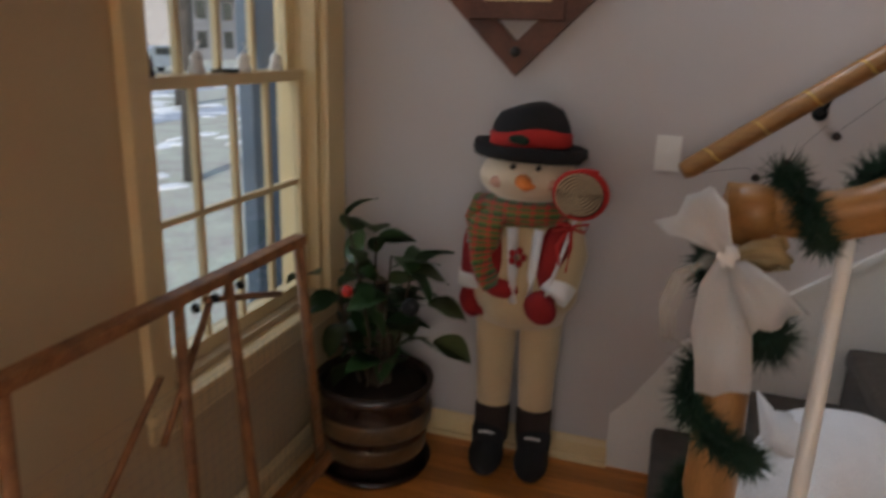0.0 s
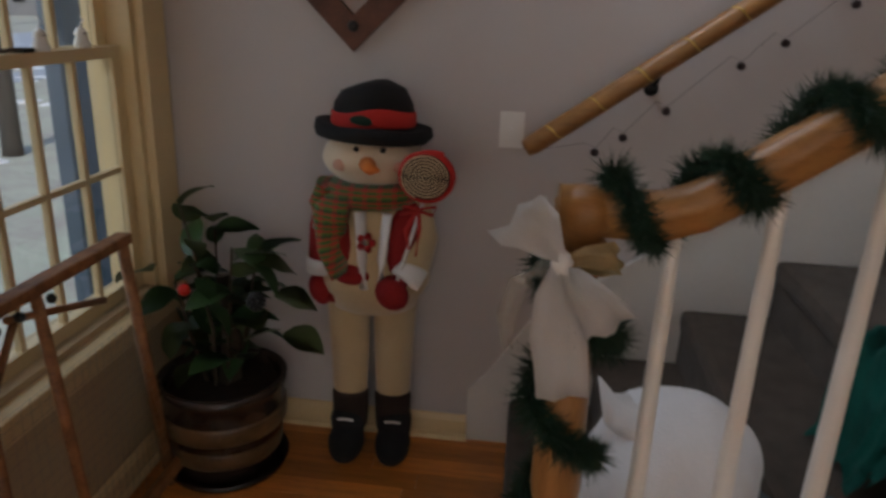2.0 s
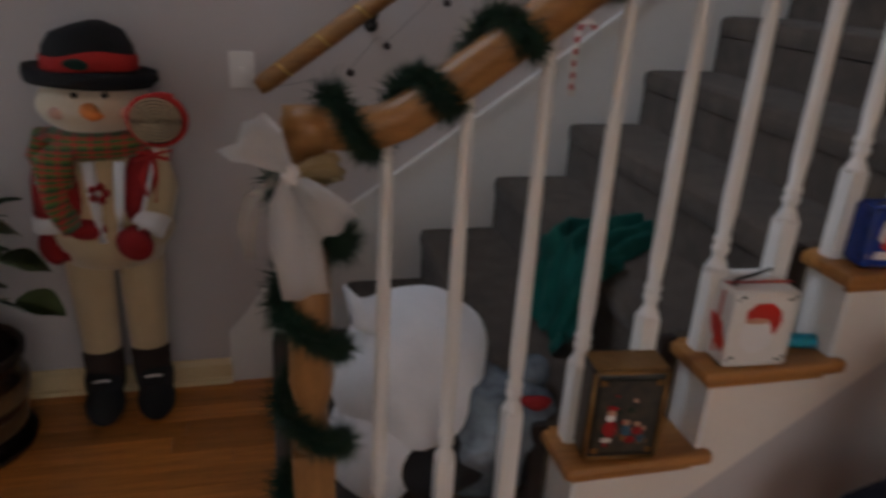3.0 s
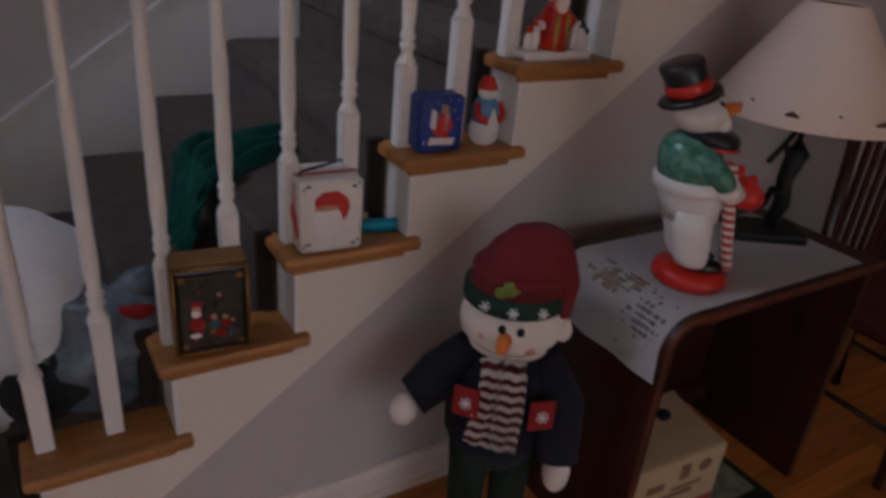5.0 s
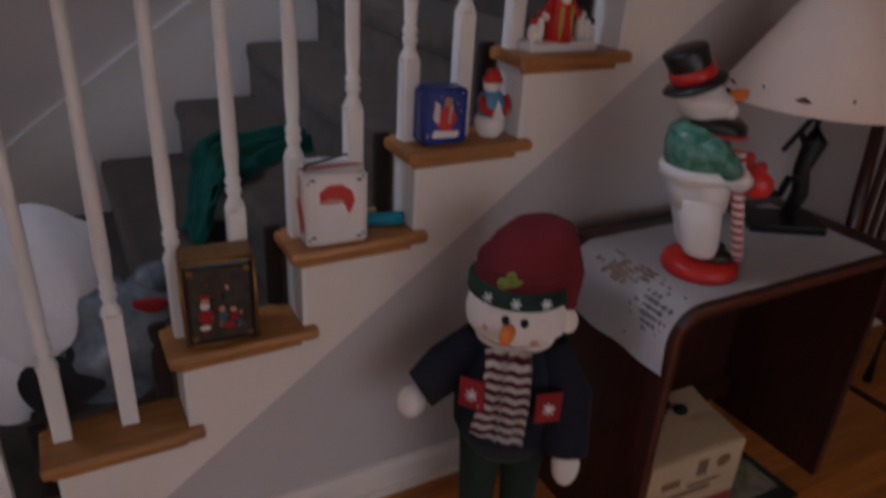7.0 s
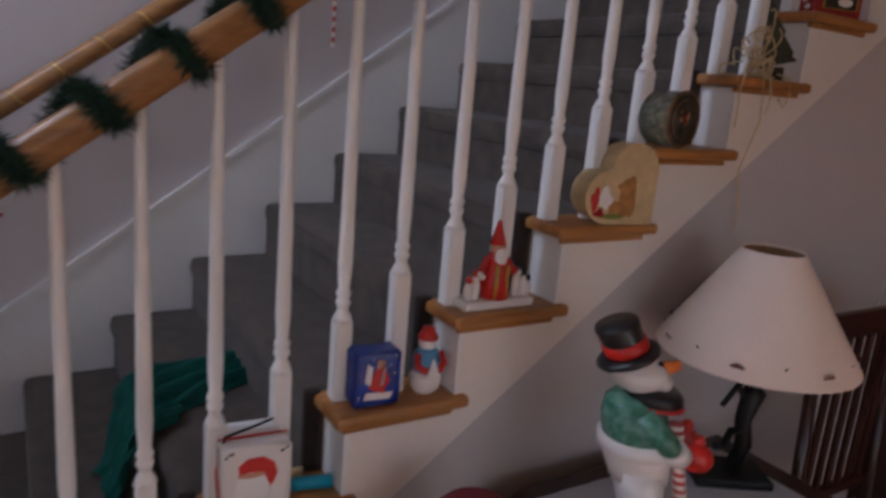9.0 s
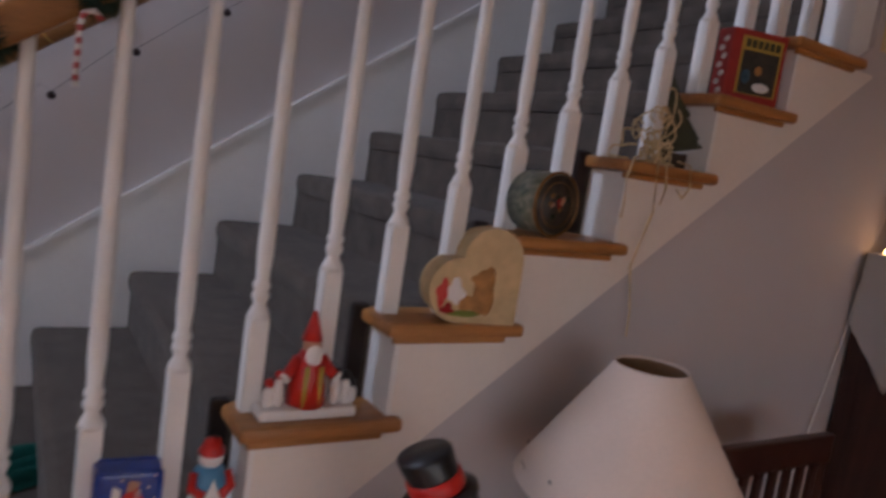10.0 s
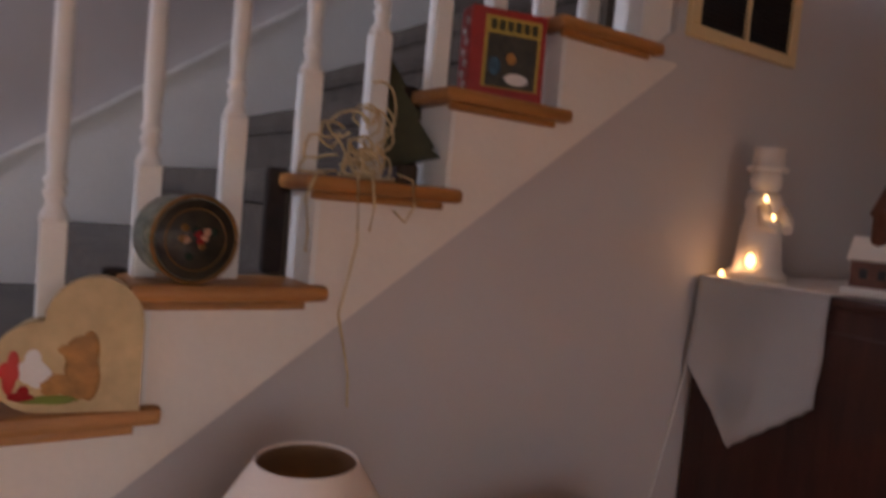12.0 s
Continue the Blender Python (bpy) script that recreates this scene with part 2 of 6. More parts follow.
M["candle"] = glow("warm_bulb", (1.0, 0.55, 0.18), 14)
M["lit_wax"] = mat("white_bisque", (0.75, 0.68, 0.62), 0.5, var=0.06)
M["flue"] = mat("dark_grille", (0.012, 0.010, 0.010), 0.7)
M["grass"] = mat("winter_lawn", (0.46, 0.50, 0.38), 0.95, var=0.4, scale=1.6, fine=14, second=(0.32, 0.26, 0.24))
M["asphalt"] = mat("asphalt", (0.42, 0.45, 0.50), 0.9, var=0.2, scale=2, fine=30)
M["bark"] = mat("tree_bark", (0.10, 0.085, 0.07), 0.95, var=0.4, scale=6, fine=30, bump=0.6)
M["brick_far"] = mat("pale_siding", (0.42, 0.38, 0.36), 0.9, var=0.15, scale=3)
M["roof_far"] = mat("grey_shingle", (0.12, 0.12, 0.13), 0.9)
M["shutter"] = mat("blue_grey_board", (0.13, 0.17, 0.22), 0.7, var=0.15)
M["car"] = mat("silver_car_paint", (0.45, 0.47, 0.50), 0.25, 0.5)
M["glass_dark"] = mat("dark_glass", (0.02, 0.025, 0.03), 0.1)

glass = bpy.data.materials.new("window_glass")
glass.use_nodes = True
_b = glass.node_tree.nodes["Principled BSDF"]
_b.inputs["Base Color"].default_value, _b.inputs["Roughness"].default_value = (1, 1, 1, 1), 0.0
_b.inputs["Transmission Weight"].default_value, _b.inputs["IOR"].default_value = 1.0, 1.45
M["glass"] = glass

# ---- mesh helpers ----


def mesh_of(name, bm, materials, smooth=False):
    me = bpy.data.meshes.new(name)
    bmesh.ops.recalc_face_normals(bm, faces=bm.faces)
    bm.to_mesh(me)
    bm.free()
    for m in materials if isinstance(materials, (list, tuple)) else [materials]:
        me.materials.append(M[m])
    if smooth:
        for p in me.polygons:
            p.use_smooth = True
    return me


def part(name, bm, material, parent, label="", smooth=False):
    ob = new(name, mesh_of(name, bm, material, smooth))
    ob.parent = parent
    if label:
        ob["label"] = label
    return ob


def single(name, bm, material, label, category, at=(0, 0, 0), turn=0, smooth=False, group="", kind=""):
    ob = new(name, mesh_of(name, bm, material, smooth))
    ob.matrix_basis = pose(*at, 0, 0, turn)
    return tagged(ob, label, category, group, kind)


def empty(name, label, category, at=(0, 0, 0), turn=0, group="", kind=""):
    ob = new(name)
    ob.empty_display_size = 0.05
    ob.matrix_basis = pose(*at, 0, 0, turn)
    return tagged(ob, label, category, group, kind)


def box(bm, x0, x1, y0, y1, z0, z1, bevel=0.0, mi=0, m=None):
    r = bmesh.ops.create_cube(bm, size=1.0)
    vs = r["verts"]
    bmesh.ops.scale(bm, vec=(abs(x1 - x0), abs(y1 - y0), abs(z1 - z0)), verts=vs)
    bmesh.ops.translate(bm, vec=((x0 + x1) / 2, (y0 + y1) / 2, (z0 + z1) / 2), verts=vs)
    fs = {f for v in vs for f in v.link_faces}
    if bevel:
        es = {e for v in vs for e in v.link_edges}
        out = bmesh.ops.bevel(bm, geom=list(es), offset=bevel, segments=2, affect="EDGES", profile=0.6)
        vs = list({v for f in out["faces"] for v in f.verts})
        fs = {f for v in vs for f in v.link_faces}
    for f in fs:
        f.material_index = mi
    if m:
        bmesh.ops.transform(bm, matrix=m, verts=vs)
    return bm


def lathe(bm, profile, segs=20, mi=0, m=None, sx=1.0, sy=1.0):
    """Turn a profile of (radius, height) round the z axis."""
    rings = []
    for r, z in profile:
        rings.append([bm.verts.new((max(r, 1e-4) * math.cos(2 * math.pi * i / segs) * sx, max(r, 1e-4) * math.sin(2 * math.pi * i / segs) * sy, z)) for i in range(segs)])
    fs = []
    for a, b in zip(rings, rings[1:]):
        for i in range(segs):
            fs.append(bm.faces.new((a[i], a[(i + 1) % segs], b[(i + 1) % segs], b[i])))
    for ring in (rings[0], rings[-1]):
        fs.append(bm.faces.new(ring))
    for f in fs:
        f.material_index = mi
        f.smooth = True
    if m:
        bmesh.ops.transform(bm, matrix=m, verts=[v for ring in rings for v in ring])
    return bm


def ball(bm, c, r, mi=0, u=18, v=12, turn=(0, 0, 0)):
    """A rounded lump with its own three radii."""
    r = (r, r, r) if isinstance(r, (int, float)) else r
    out = bmesh.ops.create_uvsphere(bm, u_segments=u, v_segments=v, radius=1.0)
    m = pose(*c, *turn) @ Matrix.Diagonal((*r, 1))
    bmesh.ops.transform(bm, matrix=m, verts=out["verts"])
    for f in {f for w in out["verts"] for f in w.link_faces}:
        f.material_index, f.smooth = mi, True
    return bm


def tube(bm, pts, radius, segs=8, mi=0, flat=1.0):
    """A round bar along points; radius may be one number or one for each point."""
    pts = [Vector(p) for p in pts]
    rs = radius if isinstance(radius, (list, tuple)) else [radius] * len(pts)
    rings, up = [], Vector((0, 0, 1))
    for i, p in enumerate(pts):
        d = (pts[min(i + 1, len(pts) - 1)] - pts[max(i - 1, 0)]).normalized()
        side = d.cross(up)
        side = side.normalized() if side.length > 1e-3 else d.cross(Vector((0, 1, 0))).normalized()
        nor = side.cross(d)
        rings.append([bm.verts.new(p + rs[i] * (math.cos(2 * math.pi * k / segs) * side + flat * math.sin(2 * math.pi * k / segs) * nor)) for k in range(segs)])
    for a, b in zip(rings, rings[1:]):
        for k in range(segs):
            f = bm.faces.new((a[k], a[(k + 1) % segs], b[(k + 1) % segs], b[k]))
            f.material_index, f.smooth = mi, True
    for ring in (rings[0], rings[-1]):
        bm.faces.new(ring).material_index = mi
    return bm


def prism(bm, outline, depth, mi=0, m=None):
    """A flat outline in x and z, given thickness along y."""
    a = [bm.verts.new((x, -depth / 2, z)) for x, z in outline]
    b = [bm.verts.new((x, depth / 2, z)) for x, z in outline]
    fs = [bm.faces.new(a), bm.faces.new(b)]
    for i in range(len(a)):
        j = (i + 1) % len(a)
        fs.append(bm.faces.new((a[i], a[j], b[j], b[i])))
    for f in fs:
        f.material_index = mi
    if m:
        bmesh.ops.transform(bm, matrix=m, verts=a + b)
    return bm


def B():
    return bmesh.new()


def wobble(bm, amount, scale, seed=0):
    for v in bm.verts:
        v.co += Vector(noise.noise_vector(v.co * scale + Vector((seed, seed * 2, 0)))) * amount
    return bm


# ---- the room ----
RUN, RISE, SIDE, BACK, WEST = 0.262, 0.19, 1.895, 3.2, -0.925
STEPS = 14


def slab(name, x0, x1, y0, y1, z0, z1, material, label="", bevel=0.0):
    return single(name, box(B(), x0, x1, y0, y1, z0, z1, bevel), material, label, "", kind="structure")


slab("wall_north", WEST - 0.2, 5.2, BACK, BACK + 0.15, -0.2, 5.0, "wall", "plain light grey painted wall behind the stairs")
# first wall gets its darkness from the colour, in place of fading light
slab("wall_east", 4.45, 4.6, -2.6, SIDE, -0.2, 2.6, "wall_brown", "plain wall coloured brown for the shade at this end")
slab("wall_east", 5.0, 5.15, SIDE, BACK, -0.2, 5.0, "wall", "plain grey painted wall at the head of the stairs")
# south wall behind the path; its wide unseen window is added for bounced sunlight
south = empty("wall_south", "painted wall with an unseen wide window added in it", "", kind="structure")
for x0, x1, z0, z1 in ((WEST - 0.2, -0.6, -0.2, 2.44), (3.6, 4.6, -0.2, 2.44), (-0.6, 3.6, -0.2, 0.5), (-0.6, 3.6, 2.3, 2.44)):
    part("wall_panel", box(B(), x0, x1, -2.75, -2.6, z0, z1), "wall_warm", south)
w2 = empty("added_window_2", "wide cream painted window, unseen, added to light the room", "window", kind="structure")
for x0, x1, z0, z1 in ((-0.6, -0.54, 0.5, 2.3), (3.54, 3.6, 0.5, 2.3), (-0.54, 3.54, 0.5, 0.56), (-0.54, 3.54, 2.24, 2.3), (0.80, 0.84, 0.56, 2.24), (2.16, 2.20, 0.56, 2.24)):
    part("window_frame", box(B(), x0, x1, -2.73, -2.69, z0, z1, 0.004), "cream", w2)
pane2 = part("pane", box(B(), -0.54, 3.54, -2.712, -2.708, 0.56, 2.24), "glass", w2, "clear glass")
pane2.visible_shadow = False
# west wall: opening for window_1, plus openings for the unseen windows added for light
W1, W4 = (2.223, 3.042, 0.57, 2.03), (-0.95, 0.55, 0.55, 2.05)
west = empty("wall_west", "painted wall with sash windows in it", "", kind="structure")
for y0, y1, z0, z1 in ((-2.6, W4[0], -0.2, 2.44), (W4[0], W4[1], -0.2, W4[2]), (W4[0], W4[1], W4[3], 2.44), (W4[1], W1[0], -0.2, 2.44), (W1[0], W1[1], -0.2, W1[2]), (W1[0], W1[1], W1[3], 2.44), (W1[1], BACK, -0.2, 2.44),
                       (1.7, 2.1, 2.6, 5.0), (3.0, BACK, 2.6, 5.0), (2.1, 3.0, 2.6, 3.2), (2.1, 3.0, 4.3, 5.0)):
    part("wall_panel", box(B(), WEST - 0.15, WEST, y0, y1, z0, z1), "wall_warm", west)
slab("ceiling", WEST - 0.15, 5.0, -2.6, 1.83, 2.44, 2.6, "ceiling", "plain white ceiling")
slab("ceiling", WEST - 0.15, -0.35, 1.83, BACK, 2.44, 2.6, "ceiling", "plain white ceiling over the corner")
slab("ceiling", WEST - 0.2, 5.2, 1.7, BACK + 0.15, 5.0, 5.1, "ceiling", "plain white ceiling over the stairwell")
slab("wall_stairwell", WEST - 0.15, 3.27, 1.83, 1.93, 2.44, 5.0, "wall", "painted wall above the stair opening")
# the wall under and beside the stairs
bm = B()
TOPX = 3.27
prism(bm, [(0.50, 0.0), (4.99, 0.0), (4.99, 5.0), (TOPX, 5.0), (TOPX, 11 * RISE + 0.05), (0.50, 0.05)], 0.1, m=pose(0, SIDE + 0.05, 0))
single("wall_stair", bm, "wall", "grey painted wall under the staircase", "", kind="structure")

# floor boards
floor = empty("floor", "orange-brown varnished oak strip floor", "floor", kind="structure")
part("subfloor", box(B(), WEST - 0.15, 5.0, -2.6, BACK, -0.2, -0.006), "joint", floor)
rng = random.Random(4)
PW, PL = 0.083, 0.95
plank_mesh = [mesh_of("plank", box(B(), 0, PL - 0.0015, 0, PW - 0.0015, -0.015, 0, 0.0012), "floor") for _ in range(1)]


def plank_row(y, x0, x1, to):
    x = x0 - rng.random() * PL
    while x < x1:
        to.append((x, y))
        x += PL


near, far = [], []
for i in range(int((BACK + 2.6) / PW) + 1):
    y = -2.6 + i * PW
    if y > 0.75:
        plank_row(y, WEST, 4.45, near)
    else:
        plank_row(y, WEST, 5.0, far)
bm = B()
for x, y in far:
    box(bm, max(x, WEST), min(x + PL - 0.0015, 5.0), y, y + PW - 0.0015, -0.015, 0)
rest = part("planks", bm, "floor", floor)
rest["kind"] = "stuff"
for x, y in near:
    p = new("plank", plank_mesh[0])
    p.parent = floor
    p.location = (max(x, WEST - 0.05), y, 0)
    p.scale.x = (x + PL - p.location.x) / PL

# baseboards
def baseboard(name, length, at, turn, material="cream"):
    bm = prism(B(), [(0, 0), (0.016, 0), (0.016, 0.07), (0.008, 0.088), (0, 0.09)], length, m=pose(0, 0, 0, 0, 0, 0))
    prism(bm, [(0.016, 0), (0.034, 0), (0.030, 0.013), (0.016, 0.018)], length)
    return single(name, bm, material, "cream painted baseboard with a rounded shoe", "", at=at, turn=turn, kind="structure")


baseboard("baseboard", 1.03, (-0.41, BACK, 0), -90)
baseboard("baseboard", 4.40, (0.60 + 2.2, SIDE - 0.001, 0), -90, "stringer")
baseboard("baseboard", 5.7, (WEST, 0.3, 0), 0)

# ---- the staircase ----
stairs = empty("staircase", "carpeted staircase with oak tread ends and white stringers", "staircase")
XIN = SIDE + 0.10
for k in range(1, STEPS + 1):
    carp = B()
    x = k * RUN - 0.016
    y0 = XIN if k < 12 else 2.0
    box(carp, x + 0.014, 5.0 if k == STEPS else x + RUN + 0.05, y0, BACK - 0.018, 0 if k < 3 else (k - 3) * RISE, k * RISE - 0.03)
    box(carp, x, 5.0 if k == STEPS else x + RUN + 0.045, y0, BACK - 0.018, k * RISE - 0.066, k * RISE + 0.006, 0.028)
    part("carpet_step", carp, "carpet", stairs, "grey-brown carpet wrapped over the step")
    if k < 12:
        part("carpet_edge", box(B(), x - 0.004, x + 0.034, XIN - 0.003, XIN + 0.020, (k - 1) * RISE + 0.004, k * RISE + 0.009, 0.009), "binding", stairs, "dark brown bound carpet edge")
# outer stringer, cut to the steps above and straight below
pts = [(0.56, 0.0), (0.60, 0.095)]
pts.append((TOPX, 0.733 * TOPX - 0.345))
pts.append((TOPX, 11 * RISE - 0.03))
for k in range(11, 0, -1):
    x = k * RUN + 0.03
    pts += [(x, k * RISE - 0.03), (x, max((k - 1) * RISE - 0.03, 0))]
pts = [p for i, p in enumerate(pts) if i == 0 or p != pts[i - 1]]
part("stringer", prism(B(), pts, 0.115, m=pose(0, SIDE + 0.045, 0)), "stringer", stairs, "cream painted outer stringer")
# inner skirt board along the wall
SK = 0.725
sk = [(0.10, 0.0), (0.10, 0.20), (0.16, SK * 0.16 + 0.15), (0.30, SK * 0.30 + 0.27), (4.2, SK * 4.2 + 0.27), (4.2, SK * 4.2 - 0.4), (0.55, 0.0)]
part("skirt_board", prism(B(), sk, 0.016, m=pose(0, BACK - 0.008, 0)), "white", stairs, "white painted skirt board along the wall")
cap = prism(B(), [(0.30, SK * 0.30 + 0.262), (4.2, SK * 4.2 + 0.262), (4.2, SK * 4.2 + 0.284), (0.30, SK * 0.30 + 0.284)], 0.026, m=pose(0, BACK - 0.013, 0))
part("skirt_cap", cap, "white", stairs)


def nosed(bm, x0, x1, y0, y1, z):
    """A tread end board with a rounded front and side nosing."""
    box(bm, x0, x1, y0, y1, z - 0.028, z, 0.011)
    return bm


for k in range(1, 12):
    x = k * RUN
    y0 = 1.86
    t = part("tread", nosed(B(), x, x + RUN + 0.058, y0, XIN + 0.02, k * RISE), "oak", stairs, "honey oak tread end with rounded nosing")
    part("cove", box(B(), x + 0.018, x + RUN + 0.02, SIDE - 0.022, SIDE - 0.008, k * RISE - 0.042, k * RISE - 0.028, 0.004), "oak", stairs)
    part("riser", box(B(), x + 0.026, x + 0.036, SIDE - 0.014, XIN + 0.01, (k - 1) * RISE + 0.001, k * RISE - 0.03), "white", stairs, "white painted riser")

# balustrade
def rail_z(x):
    return max(1.240, SK * x + 0.925)


balustrade = empty("balustrade", "oak handrail on white turned balusters", "balustrade")
RY = 1.957
rail = B()
prof = [(-0.026, -0.062), (0.026, -0.062), (0.022, -0.049), (0.032, -0.038), (0.032, -0.016), (0.021, -0.003), (0.0, 0.0), (-0.021, -0.003), (-0.032, -0.016), (-0.032, -0.038), (-0.022, -0.049)]
line = [(0.282, 1.243), (0.38, 1.241), (0.42, 1.243), (0.45, 1.254), (0.49, SK * 0.49 + 0.925), (0.60, SK * 0.60 + 0.925), (3.22, SK * 3.22 + 0.925)]
rings = []
for i, (x, z) in enumerate(line):
    a, b = line[max(i - 1, 0)], line[min(i + 1, len(line) - 1)]
    ang = math.atan2(b[1] - a[1], b[0] - a[0])
    rings.append([rail.verts.new((x - math.sin(ang) * pz, RY + py, z + math.cos(ang) * pz)) for py, pz in prof])
for a, b in zip(rings, rings[1:]):
    for i in range(len(prof)):
        rail.faces.new((a[i], a[(i + 1) % len(prof)], b[(i + 1) % len(prof)], b[i])).smooth = True
rail.faces.new(rings[0]), rail.faces.new(rings[-1])
lathe(rail, [(0.0, 1.160), (0.036, 1.162), (0.030, 1.175), (0.040, 1.187), (0.042, 1.222), (0.030, 1.240), (0.0, 1.244)], 20, m=pose(0.318, RY, 0))
part("handrail", rail, "rail", balustrade, "varnished oak handrail with a level end")
nw = B()
box(nw, 0.280, 0.356, RY - 0.038, RY + 0.038, RISE, 0.62, 0.004)
lathe(nw, [(0.034, 0.62), (0.038, 0.64), (0.030, 0.66), (0.028, 0.70), (0.040, 0.76), (0.037, 0.90), (0.026, 1.08), (0.022, 1.105), (0.034, 1.125), (0.026, 1.14), (0.036, 1.164)], 16, m=pose(0.318, RY, 0))
part("newel", nw, "newel", balustrade, "turned oak newel post")
end = B()
box(end, 3.165, 3.265, RY - 0.05, RY + 0.05, 11 * RISE, 3.5, 0.004)
part("end_post", end, "white", balustrade, "white painted square end post")


def baluster(x, z, shoulder):
    top = rail_z(x) - 0.058
    h = top - z
    bm = box(B(), -0.018, 0.018, -0.018, 0.018, 0, shoulder, 0.003)
    s = shoulder
    lathe(bm, [(0.022, s - 0.004), (0.019, s + 0.008), (0.012, s + 0.022), (0.0135, s + 0.03), (0.0165, s + 0.036), (0.0165, s + 0.042), (0.0125, s + 0.048), (0.0165, s + 0.055), (0.0165, s + 0.060), (0.0125, s + 0.068),
               (0.0155, s + 0.12), (0.0140, s + 0.3), (0.0110, h - 0.05), (0.0098, h)], 12)
    return bm


pairs = [(k, d, s) for k in range(1, 12) for d, s in ((0.042, 0.179), (0.173, 0.274))]
for k, d, s in pairs:
    x = k * RUN + d + 0.005 - 0.0022 * (k - 2)
    if k == 1 and d < 0.1 or x > 3.13:
        continue
    ob = part("baluster", baluster(x, k * RISE, s), "white", balustrade, "white turned wooden baluster")
    ob.location = (x, RY, k * RISE)

# wall handrail
wr = empty("wall_handrail", "oak handrail fixed to the wall, wound with gold ribbon", "handrail")
WX0, WZ0 = 0.236, 1.072
def wz(x):
    return WZ0 + (x - WX0) * 0.734
rb = B()
tube(rb, [(WX0, 3.115, wz(WX0)), (WX0 + 0.02, 3.115, wz(WX0 + 0.02)), (3.6, 3.115, wz(3.6))], [0.024, 0.031, 0.031], 12)
part("bar", rb, "rail", wr)
for x in (0.60, 1.5, 2.4):
    bb = B()
    tube(bb, [(x, 3.115, wz(x) - 0.02), (x - 0.01, 3.125, wz(x) - 0.06), (x - 0.01, 3.19, wz(x) - 0.08)], 0.007)
    lathe(bb, [(0.022, 0), (0.022, 0.006), (0.012, 0.01)], 12, m=pose(x - 0.01, 3.2, wz(x) - 0.08, 90))
    part("bracket", bb, "iron", wr, "dark metal bracket")
rib = B()
n = 900
tube(rib, [(WX0 + 0.02 + i * 0.0036, 3.115 + 0.034 * math.cos(i * 0.19), wz(WX0 + 0.02 + i * 0.0036) + 0.034 * math.sin(i * 0.19)) for i in range(n)], 0.0048, 5, flat=0.5)
single("gold_ribbon", rib, "gold", "thin gold ribbon wound round the wall handrail", "ribbon")
# a strand of dark bells below it
st = empty("bell_strand", "thin wire strand of dark jingle bells below the wall handrail", "garland")
bells = [(0.444, 1.064), (0.522, 1.114), (0.637, 1.199), (0.827, 1.337), (0.935, 1.405), (1.10, 1.515), (1.30, 1.665), (1.52, 1.835), (1.78, 2.015), (2.05, 2.205)]
wire = B()
wp = [(0.27, 3.15, 1.065)]
for x, z in bells:
    wp += [(x - 0.03, 3.17, z + 0.028), (x, 3.17, z + 0.012)]
tube(wire, wp, 0.0008, 5)
part("wire", wire, "iron", st)
for x, z in bells:
    part("bell", ball(B(), (x, 3.165, z), (0.013, 0.013, 0.012), 0, 12, 8), "berry_mat", st, "dark round bell")

# switch plate
sw = empty("light_switch", "white double light switch plate on the wall", "switch", at=(0.189, BACK, 1.113))
part("plate", box(B(), -0.038, 0.038, -0.006, 0, -0.056, 0.056, 0.003), "white", sw)
part("toggle", box(B(), -0.005, 0.005, -0.016, -0.006, -0.010, 0.008, 0.002), "white", sw)

# diamond frame with an upright frame inside it
fr = empty("diamond_frame", "red-brown wooden diamond frame with a framed print inside", "picture frame", at=(-0.304, BACK - 0.001, 1.324 + 0.43))
D, WB = 0.43, 0.075
for i in range(4):
    s = D * math.sqrt(2) / 2
    bm = prism(B(), [(-s, -s), (s, -s), (s - WB, -s + WB), (-s + WB, -s + WB)], 0.026, m=pose(0, -0.013, 0, 0, 45 + 90 * i, 0))
    part("board", bm, "frame_wood", fr)
HW, HH = 0.150, 0.260
for x0, x1, z0, z1 in ((-HW, HW, -HH, -HH + 0.055), (-HW, HW, HH - 0.055, HH), (-HW, -HW + 0.045, -HH + 0.055, HH - 0.055), (HW - 0.045, HW, -HH + 0.055, HH - 0.055)):
    part("inner_rail", box(B(), x0, x1, -0.048, -0.027, z0, z1, 0.004), "frame_wood", fr)
part("mat_board", box(B(), -HW + 0.04, HW - 0.04, -0.036, -0.030, -HH + 0.05, HH - 0.05), "cream", fr, "cream print")
part("knob", ball(B(), (0.0, -0.03, -D + 0.075), (0.016, 0.012, 0.016), 0, 12, 8), "black", fr, "dark round stud")


